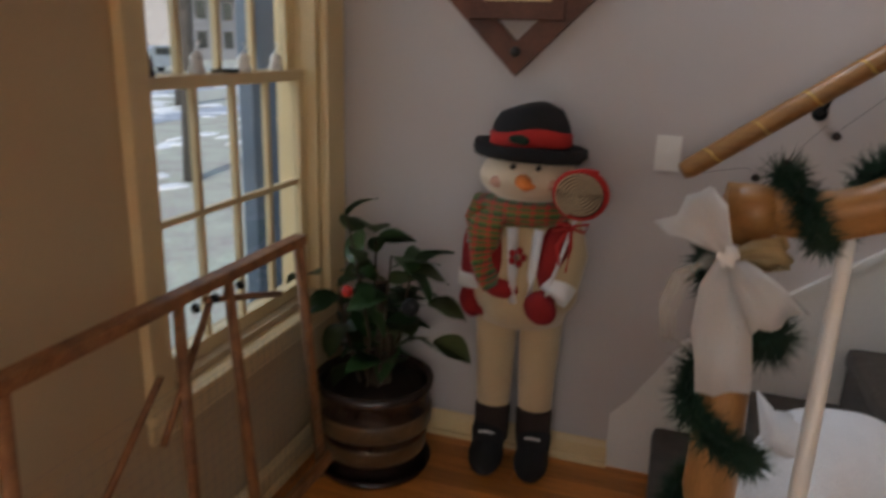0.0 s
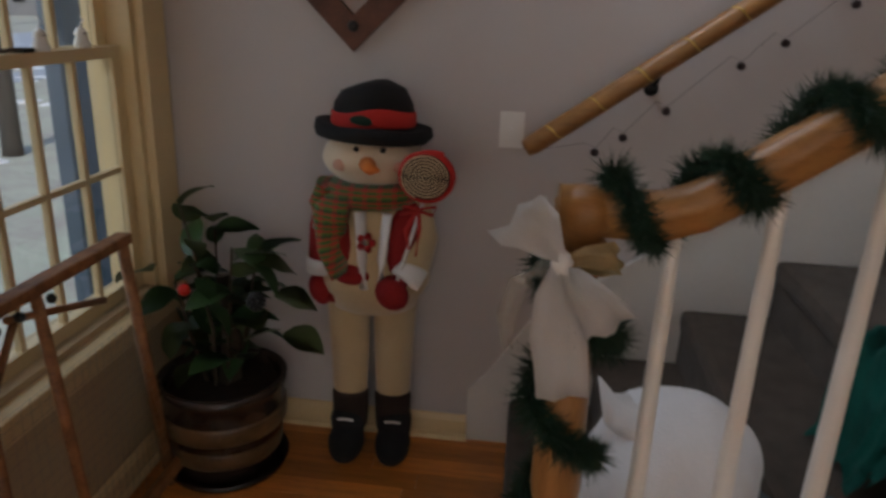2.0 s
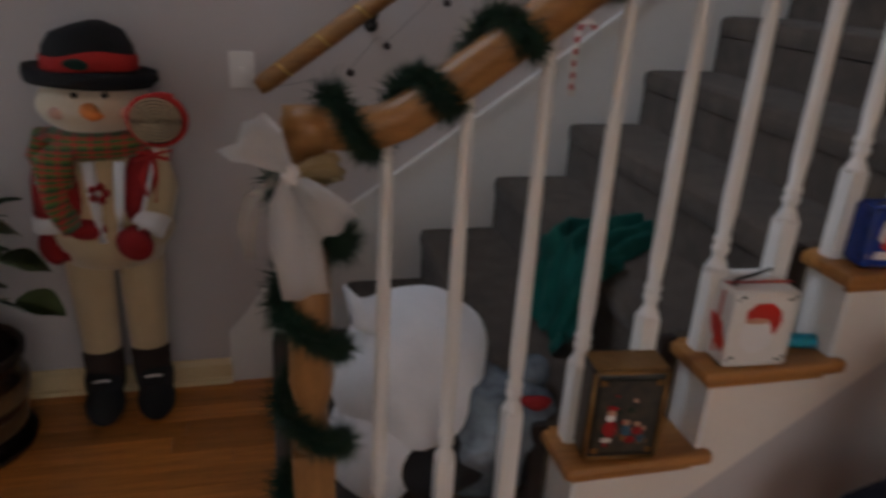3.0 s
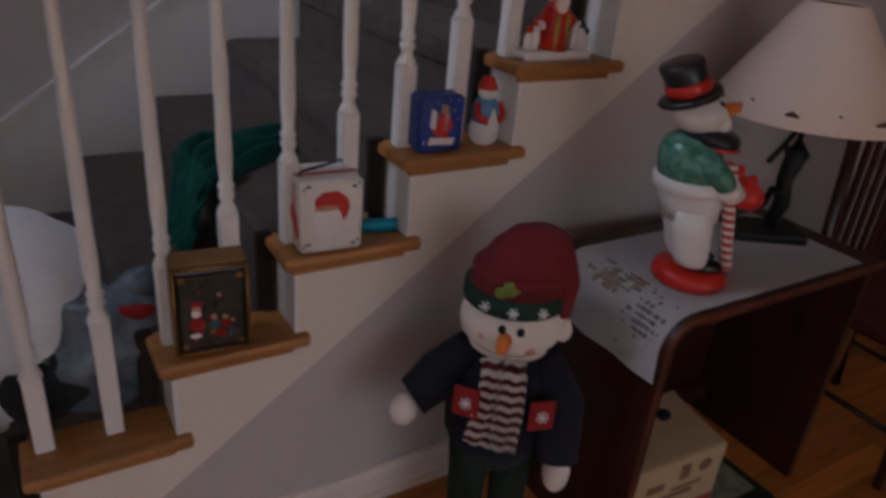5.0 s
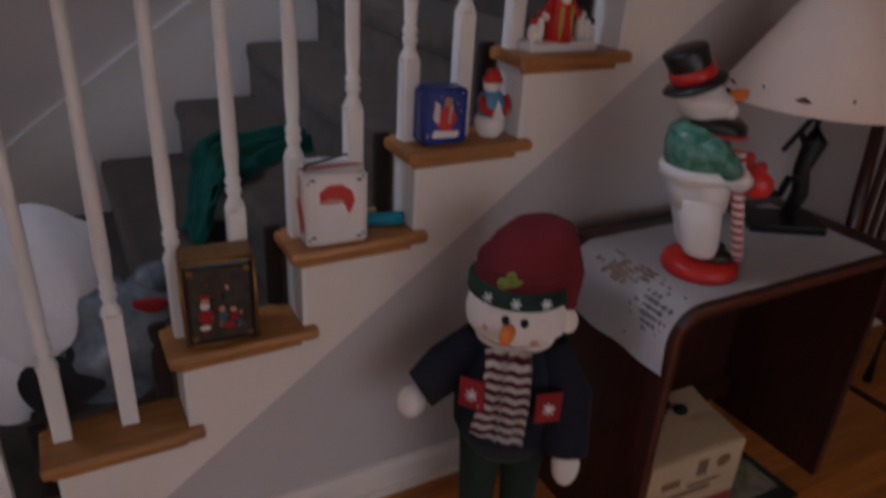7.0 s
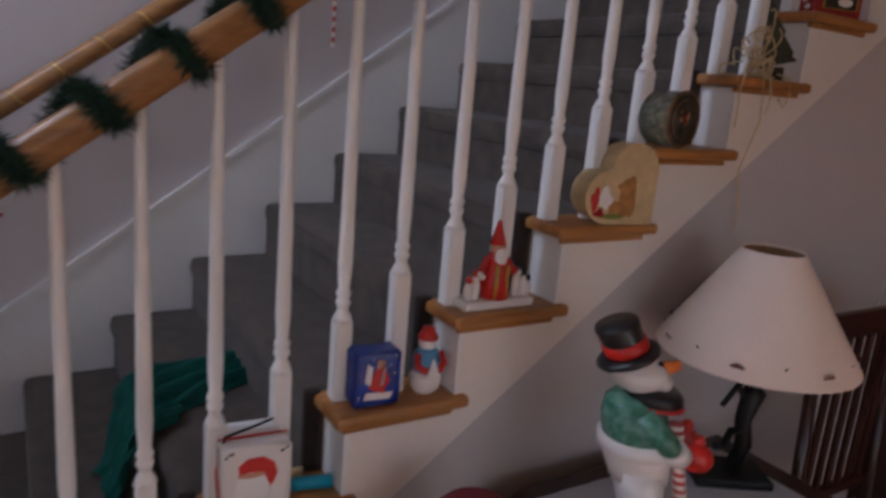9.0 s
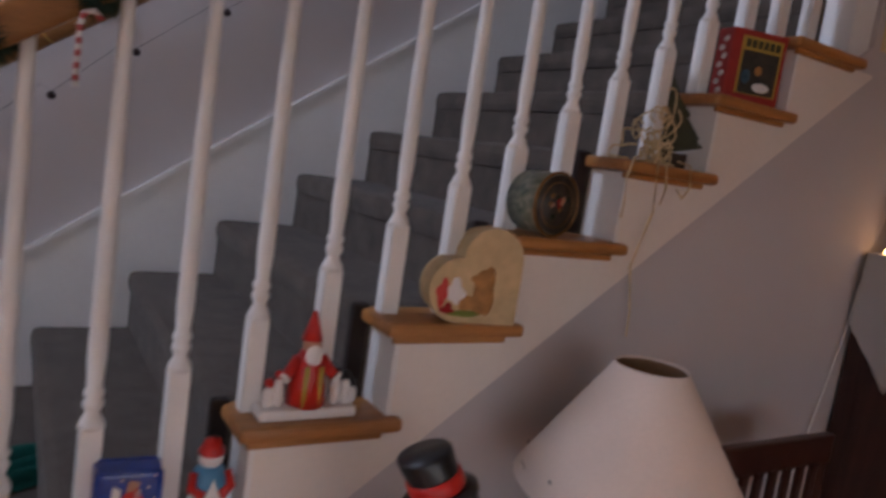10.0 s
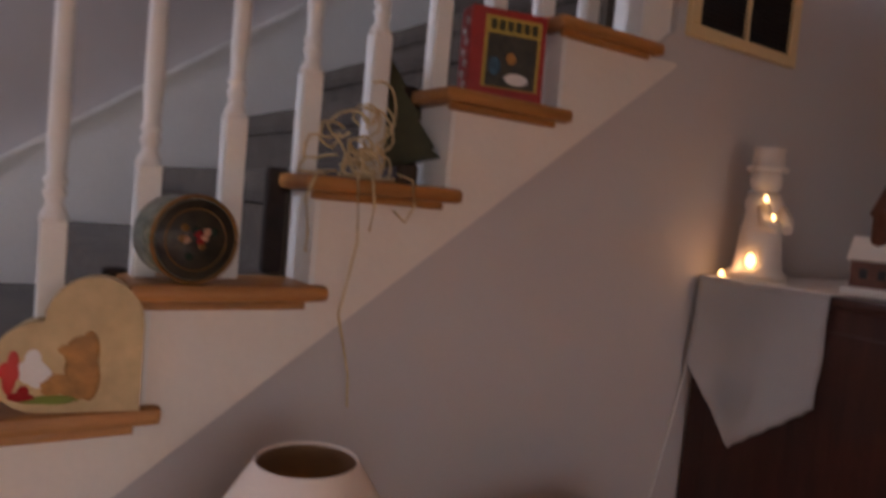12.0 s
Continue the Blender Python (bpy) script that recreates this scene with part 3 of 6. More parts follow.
# windows
def sash_window(name, y0, y1, z0, z1, cols, label):
    w = empty(name, label, "window", kind="structure")
    mid = (z0 + z1) / 2 + 0.02
    X = WEST
    # casing, stool and apron on the room side, jambs through the wall
    for a, b in ((y0 - 0.085, y0), (y1, min(y1 + 0.145, BACK - 0.010))):
        bm = box(B(), X, X + 0.020, a, b, z0 - 0.02, z1 + 0.085, 0.004)
        box(bm, X + 0.02, X + 0.030, a, a + 0.02, z0 - 0.02, z1 + 0.085, 0.003)
        part("casing", bm, "cream", w)
    part("casing", box(B(), X + 0.001, X + 0.022, y0, y1, z1, z1 + 0.085, 0.004), "cream", w)
    part("stool", box(B(), X - 0.10, X + 0.055, y0 - 0.11, min(y1 + 0.09, BACK - 0.002), z0 - 0.045, z0 - 0.02, 0.006), "cream", w, "cream painted window stool")
    part("apron", box(B(), X, X + 0.016, y0 - 0.085, min(y1 + 0.085, BACK - 0.002), z0 - 0.12, z0 - 0.045, 0.003), "cream", w)
    jb = B()
    box(jb, X - 0.15, X - 0.001, y0, y0 + 0.022, z0 - 0.02, z1)
    box(jb, X - 0.15, X - 0.001, y1 - 0.022, y1, z0 - 0.02, z1)
    box(jb, X - 0.15, X - 0.001, y0 + 0.022, y1 - 0.022, z1 - 0.022, z1)
    part("jamb", jb, "cream", w)
    for lower in (True, False):
        a, b = (z0 - 0.02, mid) if lower else (mid - 0.03, z1 - 0.022)
        x0, x1 = (X - 0.075, X - 0.040) if lower else (X - 0.115, X - 0.080)
        l, r = y0 + 0.022, y1 - 0.022
        sb = B()
        rw = 0.045
        box(sb, x0, x1, l, l + rw, a, b)
        box(sb, x0, x1, r - rw, r, a, b)
        box(sb, x0, x1, l + rw, r - rw, a, a + (0.06 if lower else 0.032))
        box(sb, x0, x1, l + rw, r - rw, b - 0.032 if lower else b - 0.045, b)
        s = part("sash", sb, "cream", w, "cream painted sash")
        gw = (r - l - 2 * rw) / cols
        for i in range(1, cols):
            yy = l + rw + gw * i
            part("muntin", box(B(), x0 + 0.006, x1 - 0.006, yy - 0.009, yy + 0.009, a + 0.03, b - 0.03, 0.003), "cream", w)
        zz = (a + b) / 2 + 0.026
        part("muntin", box(B(), x0 + 0.007, x1 - 0.007, l + rw, r - rw, zz - 0.009, zz + 0.009, 0.003), "cream", w)
        pane = part("pane", box(B(), (x0 + x1) / 2 - 0.002, (x0 + x1) / 2 + 0.002, l + rw, r - rw, a + 0.02, b - 0.02), "glass", w, "clear glass")
        pane.visible_shadow = False
    part("lock", box(B(), X - 0.075, X - 0.04, (y0 + y1) / 2 - 0.02, (y0 + y1) / 2 + 0.02, mid, mid + 0.012, 0.003), "iron", w, "dark sash lock")
    return w


sash_window("window_1", *W1, 4, "cream painted double-hung sash window with small panes")
# unseen window, added as an opening for the room's west fill lamp
sash_window("added_window_4", *W4, 6, "unseen double-hung sash window added to light the room")
# unseen stairwell window, added as the opening for the bluish lamp
w3 = empty("added_window_3", "plain unseen window added high in the stairwell for light", "window", kind="structure")
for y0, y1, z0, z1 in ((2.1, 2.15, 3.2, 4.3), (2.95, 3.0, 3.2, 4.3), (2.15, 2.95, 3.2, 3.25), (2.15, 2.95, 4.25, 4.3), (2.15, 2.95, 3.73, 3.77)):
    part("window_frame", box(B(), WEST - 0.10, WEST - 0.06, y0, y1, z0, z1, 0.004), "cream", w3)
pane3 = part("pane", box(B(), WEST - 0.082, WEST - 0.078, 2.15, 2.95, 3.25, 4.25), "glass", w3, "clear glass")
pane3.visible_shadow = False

# ---- outside ----
ground = single("ground", box(B(), -400, WEST - 0.16, -300, 400, -0.9, -0.55), "grass", "winter lawn with leaf litter", "lawn", kind="structure")
single("road", box(B(), -24, -17, -300, 400, -0.56, -0.545), "asphalt", "pale grey asphalt road", "road", kind="structure")
single("pavement", box(B(), -12.5, -11.2, -300, 400, -0.56, -0.53), "asphalt", "pale concrete footpath", "path", kind="structure")
# thin board standing in for the projecting side of the house
post = box(B(), WEST - 0.46, WEST - 0.40, 3.263, 3.85, -0.55, 3.0, 0.005)
single("side_wing_board", post, "shutter", "blue-grey board standing in for the side wing outside the window", "post")

snow = B()
gs = random.Random(41)
for i in range(90):
    sx, sy = gs.uniform(-18, -4), gs.uniform(6, 28)
    for j in range(3):
        ball(snow, (sx + gs.uniform(-0.4, 0.4), sy + gs.uniform(-0.5, 0.5), -0.55), (gs.uniform(0.10, 0.35), gs.uniform(0.12, 0.45), 0.03), 0, 9, 6)
single("snow_remnant", snow, "ceramic", "thin patches of old snow on the lawn", "snow", kind="stuff")


def bare_tree(at, r, h, seed):
    g = random.Random(seed)
    t = empty("tree", "bare winter tree with a grey-brown trunk", "tree", at=at, group="trees outside the window")
    tr = B()
    tube(tr, [(0, 0, 0), (0.02, 0.03, h * 0.3), (0.1, 0.02, h * 0.7), (0.12, 0.1, h)], [r * 1.3, r, r * 0.75, r * 0.3], 12)
    part("trunk", tr, "bark", t)
    for i in range(9):
        z = h * (0.35 + 0.06 * i)
        a = g.random() * 6.28
        ln = h * (0.3 - 0.015 * i)
        lb = B()
        p1 = Vector((0.05, 0.03, z))
        p2 = p1 + Vector((math.cos(a) * ln * 0.5, math.sin(a) * ln * 0.5, ln * 0.35))
        p3 = p2 + Vector((math.cos(a + 0.4) * ln * 0.5, math.sin(a + 0.4) * ln * 0.5, ln * 0.5))
        tube(lb, [p1, p2, p3], [r * 0.35, r * 0.22, r * 0.06], 6)
        for j in range(4):
            q = p2.lerp(p3, j / 4)
            tube(lb, [q, q + Vector((g.uniform(-1, 1), g.uniform(-1, 1), g.uniform(0.2, 1))) * ln * 0.3], [r * 0.1, r * 0.03], 5)
        part("limb", lb, "bark", t)


bare_tree((-9.0, 15.5, -0.55), 0.22, 9, 1)
bare_tree((-13.5, 18.5, -0.55), 0.20, 10, 2)
bare_tree((-30.0, 40.0, -0.55), 0.3, 12, 3)
bare_tree((-27.0, 52.0, -0.55), 0.3, 12, 5)
bare_tree((-6.2, 9.2, -0.55), 0.10, 7, 7)
hs = empty("house", "pale two-storey house across the road", "house", at=(-46, 62, -0.55))
part("wall", box(B(), -7, 7, -10, 10, 0, 5.2), "brick_far", hs)
part("roof", prism(B(), [(-8, 5.2), (8, 5.2), (0, 9)], 21), "roof_far", hs)
for i in range(5):
    for z in (1.0, 3.4):
        part("window", box(B(), 6.95, 7.05, -8.5 + i * 3.8, -7.2 + i * 3.8, z, z + 1.4), "glass_dark", hs)
for cy in (44, 33):
    car = empty("car", "silver parked car across the road", "car", at=(-26.5, cy, -0.55), group="parked cars")
    body = prism(B(), [(-2.2, 0.35), (2.2, 0.35), (2.25, 0.8), (1.4, 0.95), (0.9, 1.42), (-1.0, 1.42), (-1.7, 0.95), (-2.25, 0.85)], 1.7, m=pose(0, 0, 0, 0, 0, 90))
    part("body", body, "car", car)
    part("window", box(B(), 0.852, 0.86, -0.9, 0.85, 0.97, 1.32), "glass_dark", car)
    for wy in (-1.4, 1.4):
        for wx in (-0.75, 0.75):
            part("wheel", lathe(B(), [(0.33, -0.1), (0.33, 0.1)], 16, m=pose(wx, wy, 0.33, 0, 90, 0)), "black", car)

# ---- the corner by the window ----


def leaf_mesh(name, material, length, width, seed):
    """A pointed, arched leaf with a folded midrib and some thickness."""
    g = random.Random(seed)
    bm = B()
    rows, n = [], 9
    for i in range(n + 1):
        t = i / n
        w = width * 0.5 * (4 * t ** 0.7 * (1 - t)) ** 0.8 + 0.0008
        z = -0.35 * length * t * t + 0.15 * length * t
        wav = 0.05 * width * math.sin(9 * t + seed)
        rows.append([bm.verts.new((-w, length * t, z + 0.25 * w + wav)), bm.verts.new((0, length * t, z)), bm.verts.new((w, length * t, z + 0.25 * w - wav))])
    for a, b in zip(rows, rows[1:]):
        for i in (0, 1):
            bm.faces.new((a[i], a[i + 1], b[i + 1], b[i])).smooth = True
    out = bmesh.ops.solidify(bm, geom=bm.faces[:], thickness=0.0008)
    return mesh_of(name, bm, material, True)


def potted_plant(at):
    p = empty("potted_plant", "leafy green house plant in a brown glazed pot on the floor", "plant", at=at)
    pot = B()
    lathe(pot, [(0.135, 0.0), (0.15, 0.012), (0.175, 0.10), (0.190, 0.19), (0.192, 0.25), (0.186, 0.285), (0.200, 0.30), (0.203, 0.325), (0.190, 0.33), (0.178, 0.31), (0.170, 0.27)], 40)
    body = part("pot", pot, "pot", p, "dark brown glazed pot")
    for z, r in ((0.105, 0.177), (0.20, 0.1935)):
        part("band", lathe(B(), [(r, z - 0.03), (r + 0.003, z - 0.025), (r + 0.006, z + 0.02), (r + 0.004, z + 0.03)], 40), "pot_band", body, "tan glaze band")
    part("saucer", lathe(B(), [(0.15, 0.0), (0.19, 0.004), (0.20, 0.028), (0.193, 0.028), (0.18, 0.012), (0.14, 0.010)], 36), "pot", p)
    part("soil", wobble(lathe(B(), [(0.172, 0.27), (0.172, 0.29), (0.12, 0.296), (0.05, 0.30)], 30), 0.006, 30), "soil", p)
    meshes = [leaf_mesh("leaf", "leaf" if i % 3 else "leaf_pale", 0.11 + 0.025 * (i % 3), 0.062 + 0.012 * (i % 2), i) for i in range(6)]
    g = random.Random(11)
    for s in range(7):
        a = s * 0.9
        top = Vector((0.13 * math.cos(a), 0.08 * math.sin(a), 0.62 + 0.25 * g.random()))
        base = Vector((0.04 * math.cos(a), 0.04 * math.sin(a), 0.27))
        mid = base.lerp(top, 0.5) + Vector((0.02 * math.sin(3 * a), 0.02, 0))
        part("stem", tube(B(), [base, mid, top], [0.008, 0.006, 0.003], 6), "stem", p)
        for j in range(9):
            t = 0.25 + 0.75 * j / 8
            q = base.lerp(mid, t * 2) if t < 0.5 else mid.lerp(top, t * 2 - 1)
            yaw = g.random() * 360
            ob = new("leaf", meshes[g.randrange(6)])
            ob.parent = p
            sc = 0.75 + 0.5 * g.random()
            ob.matrix_basis = pose(*q, g.uniform(-35, 45), g.uniform(-25, 25), yaw) @ Matrix.Diagonal((sc, sc, sc, 1))
    part("trunk", wobble(tube(B(), [(0.02, 0, 0.27), (0.03, 0.01, 0.45), (0.025, 0.0, 0.66)], [0.035, 0.030, 0.022], 10), 0.01, 20), "stem", p, "rough brown support pole")
    for x, y, z, yaw in ((0.20, -0.05, 0.63, -80), (0.23, -0.06, 0.515, -100), (-0.17, -0.06, 0.68, 80), (0.0, -0.05, 0.86, 10), (0.15, -0.08, 0.74, -60)):
        ob = new("leaf", meshes[3])
        ob.parent = p
        ob.matrix_basis = pose(x, y, z, -12, 8, yaw) @ Matrix.Diagonal((1.25, 1.25, 1.25, 1))
    return p


PLANT = (-0.675, 2.93, 0.0)
potted_plant(PLANT)
single("red_bauble", ball(B(), (0, 0, 0), 0.018), "bright_red", "small shiny red ornament hanging in the plant", "ornament", at=(-0.68, 2.735, 0.69), smooth=True)
cone = B()
for i in range(40):
    a, t = i * 2.4, i / 40
    r = 0.022 * math.sin(math.pi * (0.15 + 0.8 * t))
    ball(cone, (r * math.cos(a), r * math.sin(a), 0.05 * t - 0.025), (0.008, 0.008, 0.005), 0, 8, 6)
single("pine_cone", cone, "black", "dark pine cone ornament hanging in the plant", "ornament", at=(-0.50, 2.80, 0.645))

# folding wooden gate below the window
gate = empty("folding_gate", "old orange-brown wooden folding gate with wire mesh, standing below the window", "gate", at=(-0.77, 0, 0))
GT = 0.888
part("top_rail", wobble(box(B(), -0.018, 0.022, 1.62, 2.62, GT - 0.028, GT, 0.004), 0.003, 6), "gate_wood", gate)
part("bottom_rail", box(B(), -0.012, 0.012, 1.62, 2.80, 0.06, 0.10, 0.004), "gate_wood", gate)
for y0, y1 in ((2.605, 2.78), (2.27, 2.36), (2.09, 2.10), (1.66, 1.62)):
    part("post", tube(B(), [(0, y0, GT - 0.02), (-0.03 if y0 > 2.5 else 0, y1, 0)], [0.017, 0.019], 4), "gate_wood", gate)
part("brace", tube(B(), [(0.0, 2.18, GT - 0.05), (-0.01, 2.52, 0.74)], 0.009, 6), "gate_wood", gate)
part("brace", tube(B(), [(0.0, 2.20, GT - 0.06), (-0.01, 2.02, 0.55)], 0.009, 6), "gate_wood", gate)
part("brace", tube(B(), [(0.0, 2.02, 0.72), (-0.01, 1.72, 0.40)], 0.009, 6), "gate_wood", gate)
for y in (2.20, 2.13, 2.30):
    part("bolt", ball(B(), (0.014, y, GT - 0.05), (0.012, 0.010, 0.012), 0, 10, 8), "iron", gate, "dark metal bolt")
wires = B()
for i in range(38):
    y = 1.64 + i * 0.03
    tube(wires, [(-0.004, y, 0.09), (-0.004, min(y, 2.62), GT - 0.25)], 0.0006, 4)
for i in range(20):
    z = 0.10 + i * 0.03
    tube(wires, [(-0.004, 1.63, z), (-0.004, 2.68 + 0.1 * (1 - z), z)], 0.0006, 4)
part("wire_mesh", wires, "wire", gate, "thin square wire mesh")

# figures on the meeting rail of the window
MR = 1.32
for y, h, mname, lab in ((2.30, 0.055, "black", "tiny dark bell figurine on the window rail"), (2.49, 0.060, "ceramic", "tiny white ghost-like snow figurine on the window rail"), (2.70, 0.055, "ceramic", "tiny white snow figurine on the window rail"), (2.87, 0.055, "ceramic", "tiny white snow figurine on the window rail")):
    f = B()
    lathe(f, [(0.020, 0), (0.022, 0.01), (0.015, h * 0.5), (0.017, h * 0.62), (0.013, h * 0.85), (0.004, h)], 12)
    tube(f, [(-0.004, 0, h * 0.95), (0.004, 0.008, h * 1.3), (0.002, 0.0, h * 1.5)], 0.0025, 5)
    ball(f, (0.014, 0.004, h * 0.7), 0.003, 1, 8, 6)
    ball(f, (0.014, -0.006, h * 0.7), 0.003, 1, 8, 6)
    single("figurine", f, [mname, "black"], lab, "figurine", at=(WEST - 0.058, y, MR))
tw = B()
for i in range(14):
    tube(tw, [(0.01 * math.sin(i * 2), -0.03 + 0.004 * i, 0.003), (0.012 * math.cos(i), -0.028 + 0.0045 * i, 0.012)], 0.002, 4)
single("twig_wreath", tw, "stem", "small dark twig decoration on the window rail", "ornament", at=(WEST - 0.058, 2.58, MR))


def big_snowman():
    """Standing cloth snowman with hat, scarf, red jacket and a spiral lollipop, in one mesh."""
    bm = B()
    FL, FA, RD, BK, OR, SC, WH, PK, SP, LR, GR = range(11)
    for s in (-1, 1):
        x = 0.085 * s
        lathe(bm, [(0.066, 0.18), (0.070, 0.30), (0.078, 0.45), (0.086, 0.60), (0.08, 0.66)], 20, FL, pose(x * 1.05, 0, 0), 1, 0.85)
        lathe(bm, [(0.070, 0.10), (0.074, 0.14), (0.077, 0.29), (0.070, 0.325)], 20, 11, pose(x * 1.05, 0, 0), 1, 0.9)
        ball(bm, (x * 1.15, -0.06, 0.062), (0.075, 0.125, 0.062), BK)
        ball(bm, (x * 1.15, -0.01, 0.125), (0.074, 0.085, 0.115), BK)
        tube(bm, [(x * 1.15 - 0.03, -0.085, 0.17), (x * 1.15, -0.098, 0.185), (x * 1.15 + 0.03, -0.08, 0.165)], 0.006, 6, WH)
    ball(bm, (0.01, 0, 0.70), (0.205, 0.140, 0.12), FL, 24, 16)
    lathe(bm, [(0.165, 0.60), (0.183, 0.68), (0.178, 0.78), (0.150, 0.92), (0.10, 1.02)], 28, FL, pose(0.01, 0, 0), 1, 0.75)
    # red jacket open at the front, with white edging
    for s in (-1, 1):
        ball(bm, (s * 0.115, -0.02, 0.83), (0.085, 0.125, 0.155), RD, turn=(0, s * 8, 0))
        tube(bm, [(s * 0.030 + 0.02, -0.132, 0.70), (s * 0.034 + 0.02, -0.140, 0.80), (s * 0.045 + 0.02, -0.118, 0.95)], 0.020, 10, WH, 0.6)
    ball(bm, (-0.05, -0.115, 0.74), (0.07, 0.04, 0.035), RD)
    ball(bm, (0.09, -0.105, 0.72), (0.06, 0.04, 0.03), RD)
    for a in range(5):
        ball(bm, (0.0 + 0.022 * math.cos(a * 1.257), -0.146, 0.86 + 0.022 * math.sin(a * 1.257)), (0.013, 0.008, 0.013), RD, 10, 8)
    # arm hanging down and arm bent across
    tube(bm, [(-0.135, -0.01, 0.97), (-0.17, -0.02, 0.86), (-0.178, -0.03, 0.74)], [0.045, 0.058, 0.055], 16, RD)
    tube(bm, [(-0.178, -0.03, 0.765), (-0.180, -0.03, 0.715)], 0.060, 16, WH)
    ball(bm, (-0.182, -0.035, 0.655), (0.050, 0.045, 0.062), RD)
    ball(bm, (-0.135, -0.05, 0.63), (0.035, 0.025, 0.022), RD)
    tube(bm, [(0.135, -0.01, 0.97), (0.185, -0.06, 0.85), (0.165, -0.12, 0.77)], [0.045, 0.058, 0.055], 16, FL)
    tube(bm, [(0.172, -0.10, 0.79), (0.135, -0.14, 0.735)], 0.055, 16, WH)
    ball(bm, (0.095, -0.165, 0.700), (0.062, 0.045, 0.050), RD, turn=(0, 30, 0))
    # scarf round the neck and its tail
    lathe(bm, [(0.10, 0.945), (0.150, 0.955), (0.165, 0.985), (0.155, 1.02), (0.11, 1.03)], 28, SC, pose(0.0, 0, 0), 1, 0.82)
    tube(bm, [(-0.10, -0.09, 1.0), (-0.125, -0.135, 0.93), (-0.12, -0.15, 0.84), (-0.085, -0.16, 0.755)], [0.06, 0.068, 0.062, 0.058], 14, SC, 0.3)
    tube(bm, [(-0.12, -0.06, 1.02), (-0.165, -0.05, 0.95), (-0.17, -0.06, 0.87)], [0.05, 0.05, 0.042], 12, SC, 0.8)
    # head, nose, eyes, cheeks
    ball(bm, (0.0, 0, 1.105), (0.152, 0.13, 0.098), FA, 28, 18)
    tube(bm, [(0.0, -0.12, 1.105), (0.015, -0.165, 1.10), (0.04, -0.185, 1.103)], [0.026, 0.018, 0.006], 10, OR)
    for s in (-1, 1):
        ball(bm, (0.005 + s * 0.038, -0.118, 1.150), (0.009, 0.008, 0.009), BK, 10, 8)
        ball(bm, (0.005 + s * 0.085, -0.104, 1.095), (0.024, 0.012, 0.020), PK, 12, 8)
    # hat
    lathe(bm, [(0.135, -0.012), (0.158, -0.010), (0.164, 0.006), (0.160, 0.026), (0.145, 0.028), (0.105, 0.018)], 32, BK, pose(0, 0, 1.178, 0, 3, 0), 1, 0.9)
    lathe(bm, [(0.112, 1.185), (0.114, 1.225), (0.108, 1.262), (0.088, 1.292), (0.045, 1.303), (0.0, 1.300)], 28, BK, None, 1, 0.9)
    lathe(bm, [(0.114, 1.203), (0.1175, 1.207), (0.1170, 1.238), (0.1125, 1.243)], 28, LR, None, 1, 0.9)
    ball(bm, (-0.02, -0.107, 1.222), (0.032, 0.008, 0.012), GR, 10, 8, (0, 15, 0))
    # lollipop
    lp = pose(0.172, -0.155, 1.085, 90, 0, -10)
    lathe(bm, [(0.0, -0.012), (0.070, -0.012), (0.082, -0.004), (0.082, 0.012), (0.066, 0.016), (0.0, 0.015)], 32, LR, lp)
    lathe(bm, [(0.0, 0.0135), (0.070, 0.0135), (0.070, 0.0168), (0.0, 0.0168)], 32, 11, lp)
    sp = [lp @ Vector((r * math.cos(a), r * math.sin(a), 0.0185)) for a, r in ((i * 0.28, 0.004 + 0.066 * i / 150) for i in range(151))]
    tube(bm, sp, 0.0030, 6, SP)
    tube(bm, [(0.165, -0.15, 1.01), (0.105, -0.165, 0.72)], 0.006, 8, WH)
    for dx, dz in ((-0.045, -0.02), (0.045, -0.012)):
        tube(bm, [(0.158, -0.17, 0.985), (0.158 + dx, -0.18, 0.985 + dz * 0.2 + 0.015), (0.158 + dx * 1.1, -0.18, 0.97), (0.158, -0.17, 0.98)], 0.009, 8, LR, 0.5)
    tube(bm, [(0.155, -0.17, 0.98), (0.14, -0.18, 0.92), (0.15, -0.18, 0.86)], 0.010, 8, LR, 0.4)
    tube(bm, [(0.160, -0.17, 0.98), (0.185, -0.18, 0.92), (0.175, -0.18, 0.84)], 0.010, 8, LR, 0.4)
    heights = [(0.0, 0.0), (0.125, 0.13), (0.325, 0.245), (0.60, 0.565), (1.02, 0.955), (1.178, 1.10), (1.31, 1.255)]
    for v in bm.verts:
        z = v.co.z
        slim = 0.80 + 0.05 * min(1, max(0, (z - 0.55) / 0.1)) + 0.15 * min(1, max(0, (z - 0.93) / 0.07))
        v.co.x *= slim * (1.08 if z > 1.16 else 1.0)
        v.co.y *= 0.78 if z < 0.34 else 1.0
        for (z0, n0), (z1, n1) in zip(heights, heights[1:]):
            if z0 <= z <= z1:
                v.co.z = n0 + (n1 - n0) * (z - z0) / (z1 - z0)
        if z > 1.19:
            v.co.z += 0.010 * math.sin(v.co.x * 26 + 0.8) * min(1, (z - 1.19) / 0.05)
    ob = single("snowman_doll", bm, ["fleece", "face", "red_cloth", "black_felt", "orange", "scarf", "white_cloth", "pink", "spiral", "lolly_red", "hat_green", "brown_felt"],
                "tall cloth snowman in black hat, tartan scarf and red jacket", "doll", at=(-0.215, 3.062, 0), turn=4)


big_snowman()

# ---- garland and bow on the balustrade ----


